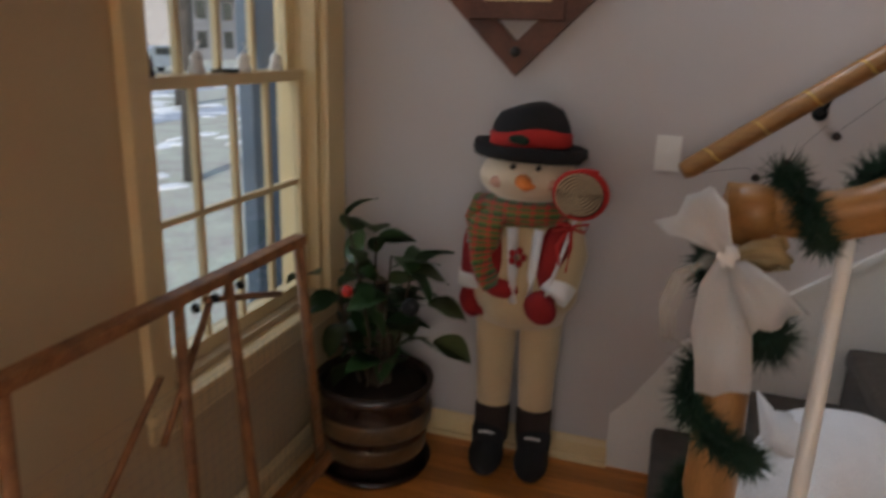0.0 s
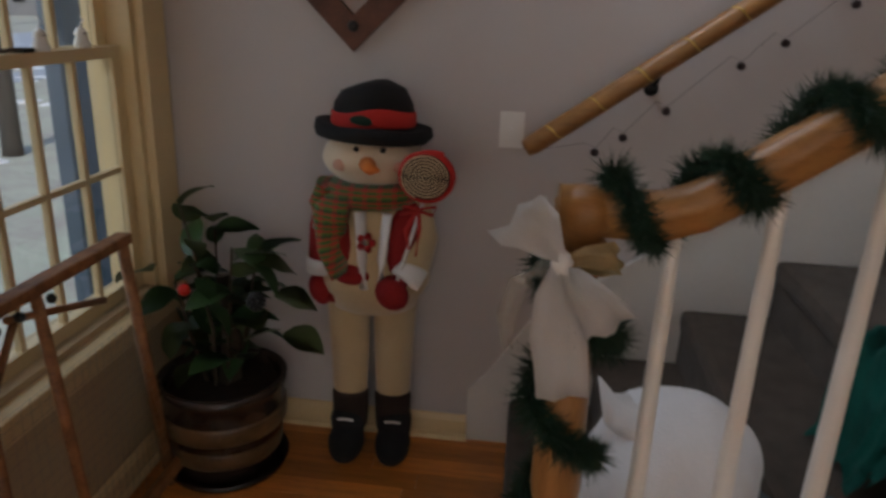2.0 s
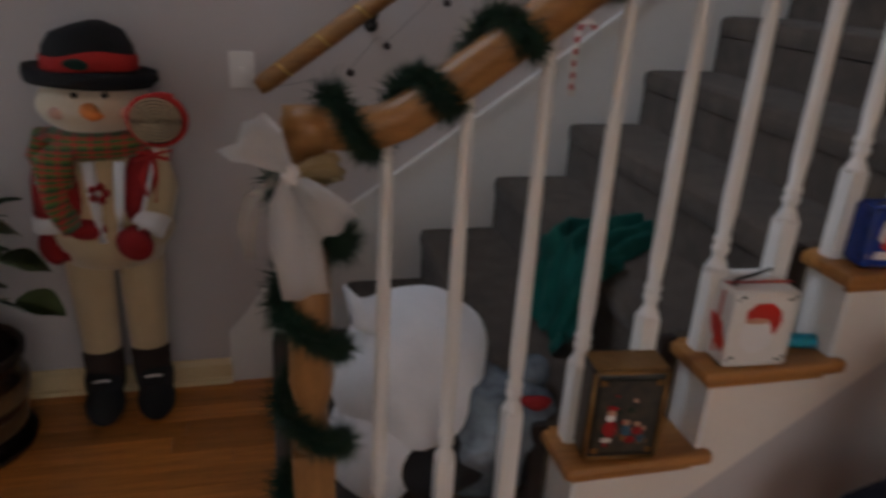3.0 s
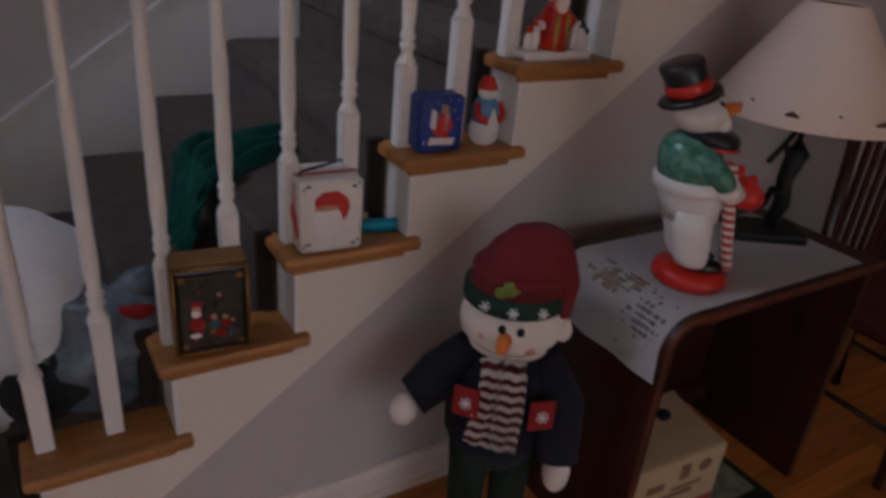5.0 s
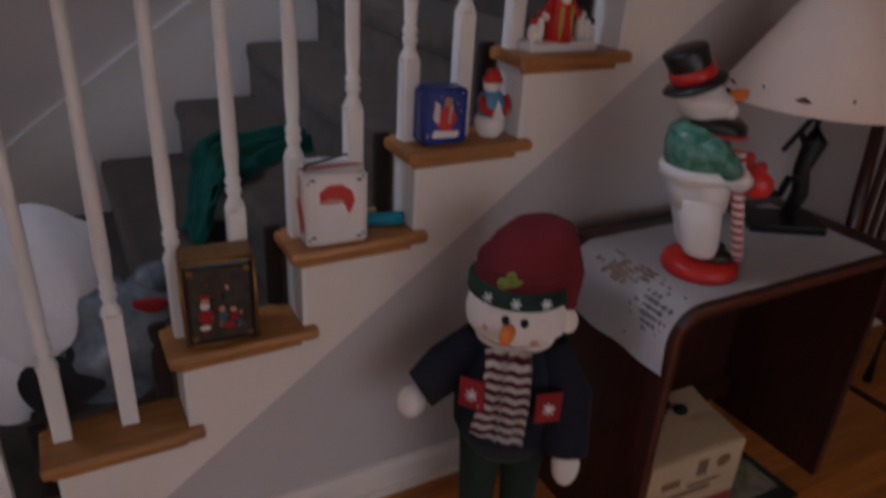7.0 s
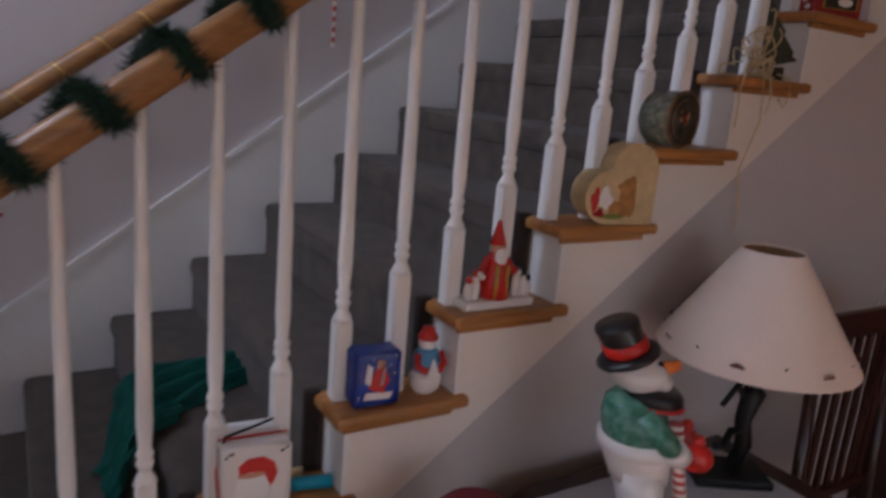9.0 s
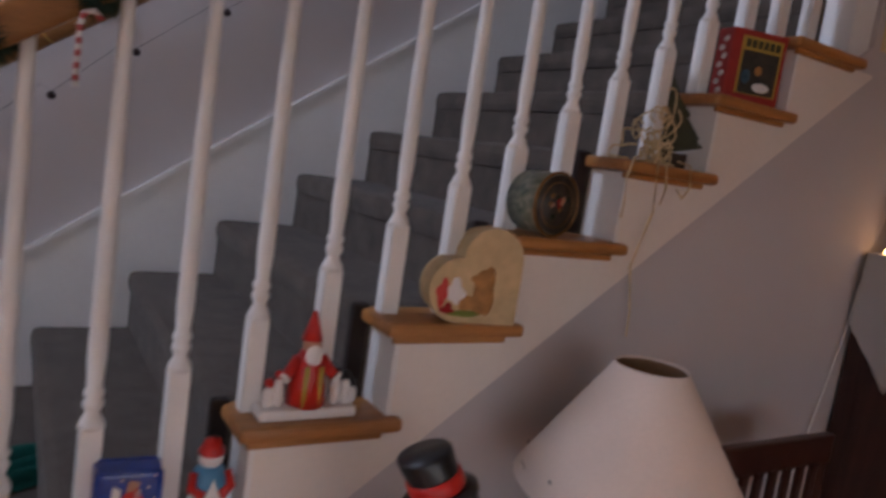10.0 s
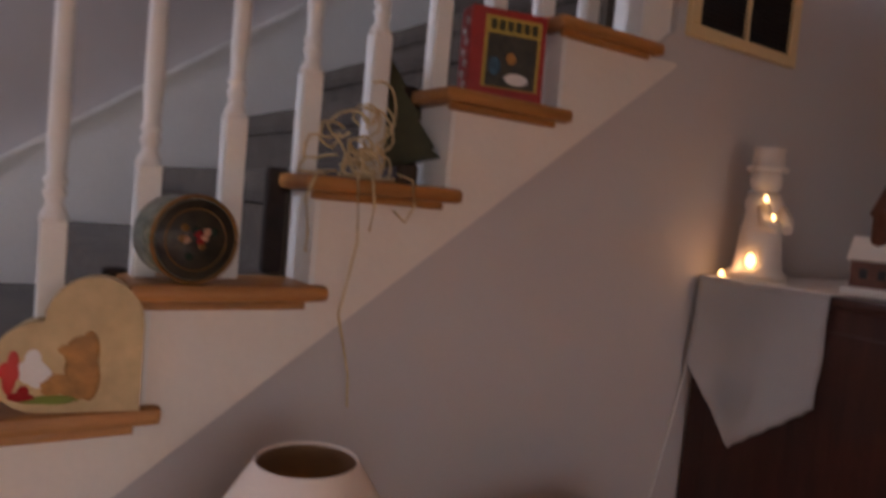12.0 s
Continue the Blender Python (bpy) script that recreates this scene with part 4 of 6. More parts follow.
def needles(bm, path, count, length, seed, spread=0.02):
    g = random.Random(seed)
    for i in range(count):
        t = g.random() * (len(path) - 1.001)
        j = int(t)
        p = path[j].lerp(path[j + 1], t - j)
        d = (path[j + 1] - path[j]).normalized()
        v = Vector((g.gauss(0, 1), g.gauss(0, 1), g.gauss(0, 1))).normalized()
        v = (v + d * 0.5).normalized()
        p = p + v * spread * 0.2
        q = p + v * length * (0.35 + 0.6 * g.random() + 0.5 * (0.5 + noise.noise(p * 16)))
        s = v.cross(Vector((0.3, 0.5, 0.8))).normalized() * 0.0014
        u = v.cross(s).normalized() * 0.0014
        a, b, c, e = bm.verts.new(p + s), bm.verts.new(p - s * 0.5 + u), bm.verts.new(p - s * 0.5 - u), bm.verts.new(q)
        bm.faces.new((a, b, e)), bm.faces.new((b, c, e)), bm.faces.new((c, a, e))


def garland(name, pts, count, label, seed, length=0.034):
    gl = empty(name, label, "garland")
    path = [Vector(p) for p in pts]
    part("stem", tube(B(), pts, 0.004, 6), "stem", gl)
    bm = B()
    needles(bm, path, count, length, seed)
    me = part("needles", bm, "needle", gl, "dark green artificial pine needles")
    me["kind"] = "stuff"


RC = 0.026
hx = []
for i in range(330):
    x = 0.345 + i * 0.0045
    a = 1.2 + (x - 0.345) / 0.128 * 2 * math.pi
    hx.append((x, RY + 0.042 * math.cos(a), rail_z(x) - RC + 0.043 * math.sin(a)))
garland("pine_garland", hx, 24000, "green artificial pine garland wound round the handrail", 3)
nx = []
for i in range(120):
    z = 1.15 - i * 0.0083
    a = 2.2 + i * 0.26
    nx.append((0.318 + 0.052 * math.cos(a), RY + 0.052 * math.sin(a), z))
garland("pine_garland", nx, 12000, "green artificial pine garland wound round the newel post", 4, 0.042)


def ribbon(bm, pts, width, mi=0, side=(0, 0, 1), thick=0.002):
    """A flat band of cloth along points, with a little thickness."""
    pts = [Vector(p) for p in pts]
    up = Vector(side)
    ws = width if isinstance(width, (list, tuple)) else [width] * len(pts)
    rows = []
    for i, p in enumerate(pts):
        d = (pts[min(i + 1, len(pts) - 1)] - pts[max(i - 1, 0)]).normalized()
        s = (up - d * up.dot(d)).normalized() * ws[i] / 2
        nrm = d.cross(s).normalized() * thick
        row = []
        for k in range(7):
            f = k / 3 - 1
            row.append(bm.verts.new(p + s * f + nrm.normalized() * min(thick * 4, 0.006) * math.sin(f * 5 + i * 0.8)))
        rows.append((row, nrm))
    fs = []
    for (a, _), (b, _) in zip(rows, rows[1:]):
        for k in range(6):
            f = bm.faces.new((a[k], a[k + 1], b[k + 1], b[k]))
            f.smooth, f.material_index = True, mi
            fs.append(f)
    bmesh.ops.solidify(bm, geom=fs, thickness=thick)
    return bm


def crumpled(bm, amount, scale, seed):
    """Soft creases in starched cloth."""
    for v in bm.verts:
        v.co += Vector(noise.noise_vector(v.co * scale + Vector((seed, 0, seed * 2)))) * amount
    return bm


bow = empty("bow", "large white fabric bow tied to the newel post", "bow")
K = Vector((0.290, 1.876, 1.158))
part("loop", crumpled(ribbon(B(), [K, (0.274, 1.858, 1.180), (0.252, 1.846, 1.206), (0.232, 1.842, 1.222), (0.222, 1.850, 1.226), (0.236, 1.868, 1.222), (0.262, 1.880, 1.192), K], [0.014, 0.036, 0.066, 0.082, 0.084, 0.076, 0.040, 0.014], 0, (0.70, 0.0, 0.72)), 0.004, 30, 1), "white_cloth", bow, "stiff white upper loop")
part("loop", crumpled(ribbon(B(), [K, (0.312, 1.850, 1.138), (0.344, 1.842, 1.106), (0.360, 1.850, 1.082), (0.352, 1.868, 1.080), (0.322, 1.876, 1.112), K], [0.016, 0.044, 0.066, 0.074, 0.066, 0.040, 0.016], 0, (0.66, 0.0, 0.62)), 0.005, 30, 2), "white_cloth", bow, "soft white lower loop")
part("loop", crumpled(ribbon(B(), [K, (0.318, 1.872, 1.172), (0.350, 1.872, 1.176), (0.364, 1.884, 1.164), (0.340, 1.892, 1.152), K], [0.012, 0.026, 0.034, 0.036, 0.026, 0.012], 0, (0, 0.2, 1)), 0.003, 30, 3), "heart", bow, "small tan back loop")
part("knot", wobble(ball(B(), K, (0.015, 0.013, 0.017)), 0.004, 60), "white_cloth", bow)
part("tail", crumpled(ribbon(B(), [K, (0.288, 1.862, 1.12), (0.292, 1.860, 1.06), (0.300, 1.864, 1.01), (0.308, 1.870, 0.962)], [0.022, 0.066, 0.076, 0.072, 0.070], 0, (1, 0, 0)), 0.006, 22, 4), "white_cloth", bow, "broad white hanging tail")
part("sheer_tail", crumpled(ribbon(B(), [K, (0.262, 1.884, 1.146), (0.236, 1.892, 1.120), (0.222, 1.896, 1.07), (0.226, 1.900, 1.02)], [0.010, 0.026, 0.030, 0.026, 0.016], 0, (0.6, 0.0, 0.5)), 0.004, 26, 5), "sheer", bow, "sheer beige side tail")

for x, y in ((0.727, RY - 0.04), (1.284, RY - 0.04)):
    z = rail_z(x) - 0.092
    c = B()
    tube(c, [(0, 0, -0.09), (0, 0, 0.0), (0.004, 0, 0.018), (0.018, 0, 0.024), (0.028, 0, 0.012)], 0.0045, 8)
    single("candy_cane", c, "candy", "striped candy cane hanging from the garland", "ornament", at=(x, y, z), group="candy canes")

# ---- things lying on the stairs ----
pl = B()
ball(pl, (0, 0, 0.20), (0.175, 0.16, 0.20), 0, 28, 20, (0, 12, 0))
ball(pl, (-0.08, -0.03, 0.07), (0.13, 0.14, 0.13), 0, 24, 16)
tube(pl, [(-0.06, 0.0, 0.33), (-0.12, 0.0, 0.37), (-0.155, 0.0, 0.425)], [0.085, 0.045, 0.006], 14, 0, 0.6)
wobble(pl, 0.016, 8)
wobble(pl, 0.028, 7, 3)
single("white_cushion", pl, "plush", "puffy white plush cushion heaped on the lower steps", "cushion", at=(0.555, 2.19, 0.40), smooth=True)
sm = B()
ball(sm, (0, 0, 0.05), (0.05, 0.06, 0.055), 0, 16, 12)
single("white_cushion", wobble(sm, 0.012, 16), "plush", "small white plush bundle behind the newel post", "cushion", at=(0.22, 2.20, 0.0), smooth=True)
bag = B()
ball(bag, (0, 0, 0.13), (0.15, 0.12, 0.15), 0, 26, 18)
ball(bag, (0.10, 0.02, 0.24), (0.05, 0.05, 0.05), 0, 14, 10)
wobble(bag, 0.035, 11, 5)
bg = empty("plastic_bag", "crumpled grey-blue plastic bag on a step below the cushion", "bag", at=(0.70, 2.10, 0.375))
part("sack", bag, "plastic", bg, smooth=True)
part("print_patch", wobble(ball(B(), (0.07, -0.07, 0.235), (0.045, 0.012, 0.022), 0, 12, 8), 0.01, 20), "red_cloth", bg, "red printed patch")
dk = B()
ball(dk, (0, 0, 0.09), (0.10, 0.10, 0.095), 0, 18, 12)
single("dark_bag", wobble(dk, 0.02, 12), "black_felt", "dark cloth bag slumped on a lower step", "bag", at=(0.60, 2.08, 0.375), smooth=True)

def draped(path, rows, seed, thick=0.004):
    """Crumpled cloth laid along a line of (x, y, z, width, fold height)."""
    bm, grid = B(), []
    pts = []
    for (p, q) in zip(path, path[1:]):
        for i in range(rows):
            pts.append([a + (b - a) * i / rows for a, b in zip(p, q)])
    pts.append(list(path[-1]))
    for i, (x, y, z, w, h) in enumerate(pts):
        row = []
        for j in range(31):
            v = j / 30 - 0.5
            edge = min(1.0, (0.5 - abs(v)) * 7)
            fold = h * (abs(math.sin(11 * v + 0.10 * i + seed)) ** 1.5 + 0.5 * noise.noise(Vector((i * 0.13, v * 9, seed))) + 0.3)
            ragged = 0.03 * noise.noise(Vector((i * 0.2, seed, 3.0 if v > 0 else 7.0)))
            row.append(bm.verts.new((x + 0.016 * noise.noise(Vector((v * 6, i * 0.2, seed))) - 0.10 * v * v, y + (w + ragged) * v, z + fold * edge)))
        grid.append(row)
    for a, b in zip(grid, grid[1:]):
        for j in range(30):
            bm.faces.new((a[j], a[j + 1], b[j + 1], b[j])).smooth = True
    bmesh.ops.solidify(bm, geom=bm.faces[:], thickness=thick)
    return bm


tg = empty("teal_garment", "crumpled teal green garment dropped over two steps", "clothing")
Z3, Z4 = 3 * RISE + 0.010, 4 * RISE + 0.012
part("body", draped([(1.34, 2.58, Z4, 0.20, 0.028), (1.20, 2.54, Z4, 0.27, 0.034), (1.08, 2.47, Z4, 0.30, 0.040), (1.012, 2.42, Z4 + 0.004, 0.29, 0.030), (0.985, 2.40, Z4 - 0.06, 0.26, 0.012), (0.968, 2.38, Z3 + 0.04, 0.24, 0.012), (0.93, 2.36, Z3, 0.22, 0.020)], 7, 2), "teal", tg, smooth=True)
part("sleeve", draped([(1.10, 2.33, Z4 + 0.010, 0.09, 0.022), (1.015, 2.28, Z4 + 0.010, 0.10, 0.024), (0.975, 2.26, Z4 - 0.05, 0.09, 0.010), (0.945, 2.25, Z3 + 0.05, 0.08, 0.010)], 7, 5), "teal", tg, "loose sleeve hanging over the nosing", smooth=True)

def tin_box(name, label, w, d, h, at, turn, body, rim, category="tin"):
    t = empty(name, label, category, at=at, turn=turn)
    part("body", box(B(), -w / 2, w / 2, -d / 2, d / 2, 0.002, h - 0.002, 0.012), body, t)
    for s in (-1, 1):
        fr = B()
        y = s * (d / 2 - 0.002)
        for a, b in (((-w / 2 + 0.006, y, 0.008), (w / 2 - 0.006, y, 0.008)), ((-w / 2 + 0.006, y, h - 0.006), (w / 2 - 0.006, y, h - 0.006)), ((-w / 2 + 0.004, y, 0.010), (-w / 2 + 0.004, y, h - 0.008)), ((w / 2 - 0.004, y, 0.010), (w / 2 - 0.004, y, h - 0.008))):
            tube(fr, [a, b], 0.0042, 8)
        part("rim", fr, rim, t)
    return t


# dark tin on the third tread
t = tin_box("keepsake_tin", "black and gold tin with dark Christmas picture on a tread", 0.150, 0.075, 0.205, (0.905, 1.912, 3 * RISE), -6, "tin_black", "tin_gold")
part("lid_band", box(B(), -0.072, 0.072, -0.034, 0.034, 0.2035, 0.2065, 0.002), "tin_gold", t, "worn gold top")
pic = box(B(), -0.058, 0.058, -0.0385, -0.0375, 0.022, 0.182)
part("picture", pic, "book_art", t, "dark printed picture panel")
g = random.Random(8)
# a seated figure in red with a white beard, and smaller figures beside it
scene_print = [(-0.030, 0.075, 0.016, 0.020, "red_cloth"), (-0.030, 0.112, 0.009, 0.008, "skin"), (-0.031, 0.101, 0.010, 0.010, "white_cloth"), (-0.028, 0.122, 0.011, 0.006, "red_cloth"), (-0.034, 0.050, 0.012, 0.006, "white_cloth"),
               (0.002, 0.090, 0.007, 0.007, "skin"), (0.004, 0.072, 0.010, 0.013, "art_blue"), (0.024, 0.086, 0.007, 0.006, "skin"), (0.026, 0.070, 0.012, 0.010, "red_cloth"), (0.014, 0.050, 0.012, 0.009, "red_cloth"), (0.036, 0.052, 0.008, 0.010, "art_blue")]
for x, z, rx, rz, c in scene_print:
    part("print_shape", ball(B(), (x, -0.0385, z), (rx, 0.0008, rz), 0, 10, 6), c, t)
for i in range(16):
    r = 0.0025 + 0.0035 * g.random()
    part("print_fleck", ball(B(), (g.uniform(-0.048, 0.048), -0.0385, g.uniform(0.032, 0.15)), (r, 0.0006, r * 1.3), 0, 7, 5), ["tin_gold", "hat_green", "skin", "red_cloth"][i % 4], t)
for sx in (-0.055, 0.055):
    for z in (0.026, 0.178):
        part("corner_mark", box(B(), sx - 0.006, sx + 0.006, -0.0395, -0.0385, z - 0.006, z + 0.006, 0.0004), "tin_gold", t)

# white tin on the fourth tread
t = tin_box("keepsake_tin", "white tin with red hat picture and red edges", 0.135, 0.105, 0.165, (1.155, 1.925, 4 * RISE), -4, "tin_white", "tin_white")
part("edge_line", box(B(), -0.068, 0.068, -0.020, -0.012, 0.1655, 0.1665), "bright_red", t)
part("edge_line", box(B(), -0.0682, -0.0672, -0.020, -0.012, 0.02, 0.15), "bright_red", t)
part("side_print", prism(B(), [(-0.04, 0.03), (0.0, 0.06), (0.02, 0.10), (-0.03, 0.09), (-0.05, 0.05)], 0.001, m=pose(-0.0682, 0, 0, 0, 0, 90)), "bright_red", t, "red printed motif")
hat = [(-0.036, 0.122), (-0.018, 0.137), (0.012, 0.138), (0.034, 0.122), (0.040, 0.100), (0.034, 0.082), (0.026, 0.070), (0.020, 0.088), (0.010, 0.104), (-0.012, 0.108), (-0.034, 0.104)]
part("print_hat", prism(B(), hat, 0.0012, m=pose(0, -0.0530, 0)), "bright_red", t, "red hat print")
part("print_beard", ball(B(), (-0.006, -0.0528, 0.072), (0.036, 0.0009, 0.040), 0, 18, 12), "white_cloth", t)
part("print_band", ball(B(), (-0.010, -0.0536, 0.101), (0.028, 0.0009, 0.006), 0, 14, 8), "skin", t)
for sx in (-0.055, 0.055):
    for z in (0.020, 0.148):
        for dx in (-0.006, 0.006):
            part("print_sprig", ball(B(), (sx + dx, -0.0530, z + dx * 0.5), (0.006, 0.0008, 0.003), 0, 8, 6), "hat_green", t)
part("handle", tube(B(), [(-0.06, -0.03, 0.166), (-0.058, -0.028, 0.176), (0.0, -0.005, 0.178), (0.058, 0.028, 0.176), (0.062, 0.03, 0.164)], 0.003, 6), "iron", t, "dark wire handle")
tb = B()
tube(tb, [(-0.045, 0.01, 0.016), (0.045, -0.012, 0.016)], 0.0155, 14)
single("blue_tube", tb, "cyan", "bright blue plastic tube lying on a tread", "tube", at=(1.285, 1.935, 4 * RISE))
yl = B()
tube(yl, [(-0.03, 0.03, 0.010), (0.02, 0.025, 0.012)], 0.010, 10)
single("wooden_clip", yl, "heart", "small pale wooden clip lying on a tread", "clip", at=(1.27, 1.965, 4 * RISE))

# blue tin and small figure on the fifth tread
t = tin_box("keepsake_tin", "cobalt blue tin with a red and white picture on a tread", 0.105, 0.05, 0.128, (1.408, 1.912, 5 * RISE), -3, "tin_blue", "tin_blue")
for sh, c in (([(-0.02, 0.045), (0.012, 0.03), (0.028, 0.06), (0.014, 0.095), (-0.006, 0.085)], "bright_red"), ([(-0.03, 0.02), (0.03, 0.018), (0.036, 0.032), (-0.024, 0.036)], "white_cloth"), ([(-0.004, 0.088), (0.014, 0.086), (0.016, 0.104), (0.0, 0.108)], "skin"), ([(-0.028, 0.060), (-0.014, 0.050), (-0.012, 0.092), (-0.024, 0.100)], "white_cloth"), ([(0.006, 0.05), (0.014, 0.05), (0.018, 0.09), (0.009, 0.09)], "white_cloth")):
    part("print_shape", prism(B(), sh, 0.0012, m=pose(0, -0.0255, 0)), c, t)
rng2 = random.Random(2)
for i in range(14):
    part("print_star", ball(B(), (rng2.uniform(-0.044, 0.044), -0.0253, rng2.uniform(0.02, 0.12)), (0.0018, 0.0006, 0.0018), 0, 6, 4), "white_cloth", t)
f = B()
lathe(f, [(0.022, 0), (0.033, 0.012), (0.036, 0.035), (0.030, 0.052)], 18, 0)
lathe(f, [(0.030, 0.052), (0.033, 0.075), (0.026, 0.098), (0.018, 0.104)], 18, 1)
ball(f, (0, 0, 0.118), (0.022, 0.021, 0.020), 0)
lathe(f, [(0.023, 0.126), (0.024, 0.132), (0.018, 0.140), (0.014, 0.152), (0.0, 0.156)], 16, 2)
for s in (-1, 1):
    tube(f, [(s * 0.028, -0.008, 0.095), (s * 0.034, -0.02, 0.07), (s * 0.015, -0.032, 0.06)], 0.009, 8, 2)
prism(f, [(-0.016, 0.05), (0.016, 0.05), (0.0, 0.09)], 0.004, 0, pose(0, -0.033, 0))
single("snow_figurine", f, ["ceramic", "sky_blue", "bright_red"], "small painted snow figurine in blue and red on a tread", "figurine", at=(1.545, 1.925, 5 * RISE))

# sleigh group on the sixth tread
s = B()
box(s, -0.095, 0.095, -0.035, 0.035, 0.0, 0.022, 0.008, 0)
lathe(s, [(0.036, 0.02), (0.034, 0.06), (0.028, 0.10), (0.018, 0.125)], 16, 1, pose(0.0, 0, 0))
ball(s, (0, -0.004, 0.135), (0.018, 0.018, 0.018), 2)
lathe(s, [(0.020, 0.145), (0.012, 0.170), (0.003, 0.200)], 14, 1)
ball(s, (0, -0.018, 0.118), (0.016, 0.012, 0.022), 0)
for sx in (-1, 1):
    tube(s, [(sx * 0.022, 0, 0.11), (sx * 0.040, -0.008, 0.085), (sx * 0.048, -0.015, 0.078)], 0.011, 8, 1)
    tube(s, [(sx * 0.048, -0.015, 0.08), (sx * 0.054, -0.017, 0.074)], 0.012, 8, 0)
    tube(s, [(sx * 0.014, -0.028, 0.022), (sx * 0.014, -0.03, 0.10)], 0.005, 6, 3)
for i, (x, h, c) in enumerate(((-0.075, 0.045, 0), (-0.058, 0.06, 0), (0.055, 0.062, 0), (0.075, 0.055, 0), (0.088, 0.04, 0))):
    ball(s, (x, -0.01, 0.022 + h * 0.4), (0.012, 0.012, h * 0.5), c, 12, 8)
    ball(s, (x, -0.01, 0.022 + h), (0.009, 0.009, 0.009), 1 if i < 2 else 4, 10, 6)
single("painted_figurine", s, ["ceramic", "bright_red", "skin", "yellow", "black"], "painted figurine group in red and white on a snowy base", "figurine", at=(1.706, 1.922, 6 * RISE))

# heart-shaped box on the seventh tread
hb = empty("heart_box", "cream heart-shaped wooden box with a painted picture on a tread", "box", at=(2.028, 1.915, 7 * RISE), turn=-10)
def heart(sz):
    s, o = 0.127 * sz, [(0.0, 0.0), (0.0, 0.127 * sz)]
    o += [(-s / 2 + s / 2 * math.cos(a), s + s / 2 * math.sin(a)) for a in (i * math.pi / 12 for i in range(1, 12))]
    o += [(-s, s)]
    o += [(-s + s / 2 * math.cos(a), s / 2 + s / 2 * math.sin(a)) for a in (math.pi / 2 + i * math.pi / 12 for i in range(1, 12))]
    return o + [(-s, 0.0)]
part("box", prism(B(), heart(1.0), 0.072, m=pose(0.098, 0, 0.003)), "heart", hb)
part("lid", prism(B(), heart(1.04), 0.024, m=pose(0.100, -0.028, 0)), "heart", hb, "overlapping heart lid")
g9 = random.Random(9)
for cx, cz, rx, rz, c, n in ((-0.068, 0.062, 0.012, 0.030, "bright_red", 6), (-0.038, 0.066, 0.020, 0.026, "white_cloth", 6), (0.024, 0.070, 0.022, 0.046, "heart_gold", 12), (-0.006, 0.040, 0.024, 0.016, "heart_gold", 8), (-0.02, 0.020, 0.034, 0.007, "holly", 6), (-0.054, 0.028, 0.016, 0.010, "red_cloth", 4), (0.002, 0.088, 0.014, 0.018, "heart_gold", 4)):
    for i in range(n):
        part("painted_shape", ball(B(), (cx + g9.uniform(-0.5, 0.5) * rx, -0.0402, cz + g9.uniform(-0.5, 0.5) * rz), (rx * (0.5 + 0.5 * g9.random()), 0.0009, rz * (0.4 + 0.4 * g9.random())), 0, 10, 6), c, hb)

# round tin on its side on the eighth tread
def hoop(r, w, y):
    return tube(B(), [(r * math.cos(a), -y, r * math.sin(a)) for a in (i * 2 * math.pi / 40 for i in range(41))], w, 8)


rt = empty("round_tin", "round green patterned tin lying on its side on a tread", "tin", at=(2.180, 1.908, 8 * RISE + 0.070), turn=9)
part("drum", lathe(B(), [(0.0, -0.042), (0.066, -0.042), (0.067, 0.042), (0.0, 0.042)], 36, 0, pose(0, 0, 0, 90, 0, 0)), "mosaic", rt)
part("rim", hoop(0.067, 0.0035, 0.042), "tin_gold", rt, "gold rolled rim")
part("face", lathe(B(), [(0.0, 0.0425), (0.062, 0.0425), (0.062, 0.0445), (0.0, 0.0445)], 36, 0, pose(0, 0, 0, 90, 0, 0)), "book_art", rt, "dark printed face")
part("print_ring", hoop(0.048, 0.0012, 0.0446), "tin_gold", rt)
for i in range(12):
    part("print_shape", ball(B(), (g.gauss(0, 0.014), -0.0455, g.gauss(0.002, 0.012)), (0.007, 0.0008, 0.006), 0, 8, 6), ["skin", "hat_green", "tin_gold", "red_cloth"][i % 4], rt)

# tree cut-out with raffia on the ninth tread
TX = 9 * RUN
tr = empty("wooden_tree", "olive green wooden tree cut-out with raffia on a tread", "ornament", at=(2.590, 1.930, 9 * RISE), turn=-34)
to = [(-0.075, 0.035), (-0.062, 0.050), (-0.068, 0.055), (-0.048, 0.105), (-0.054, 0.110), (-0.030, 0.165), (-0.036, 0.170), (0.0, 0.272), (0.036, 0.170), (0.030, 0.165), (0.054, 0.110), (0.048, 0.105), (0.068, 0.055), (0.062, 0.050), (0.075, 0.035)]
part("board", prism(B(), [(x * 1.05, z * 1.10) for x, z in to], 0.020, m=pose(-0.008, 0, 0, -4, -15, 0)), "board_green", tr)
part("foot", box(B(), -0.018, 0.018, -0.03, 0.03, 0.0, 0.036, 0.003), "stem", tr)
rf = B()
g5 = random.Random(6)
for i in range(24):
    p0 = Vector((g5.gauss(-0.012, 0.017), g5.gauss(-0.01, 0.012), 0.01 + 0.11 * g5.random() ** 1.5))
    pts, p = [], p0
    for k in range(10):
        a = (i * 1.7 + k * (0.35 + 0.3 * (i % 3)) + g5.gauss(0, 0.25))
        p = p + Vector((0.017 * math.cos(a), 0.008 * math.sin(a * 1.3), 0.015 * math.sin(a)))
        pts.append((p.x, p.y, max(p.z, 0.004)))
    tube(rf, pts, 0.0024, 6)
single("raffia_tangle", rf, "raffia", "tangled pale raffia strands beside the wooden tree", "raffia", at=(2.474, 1.905, 9 * RISE), kind="stuff")
rs = B()
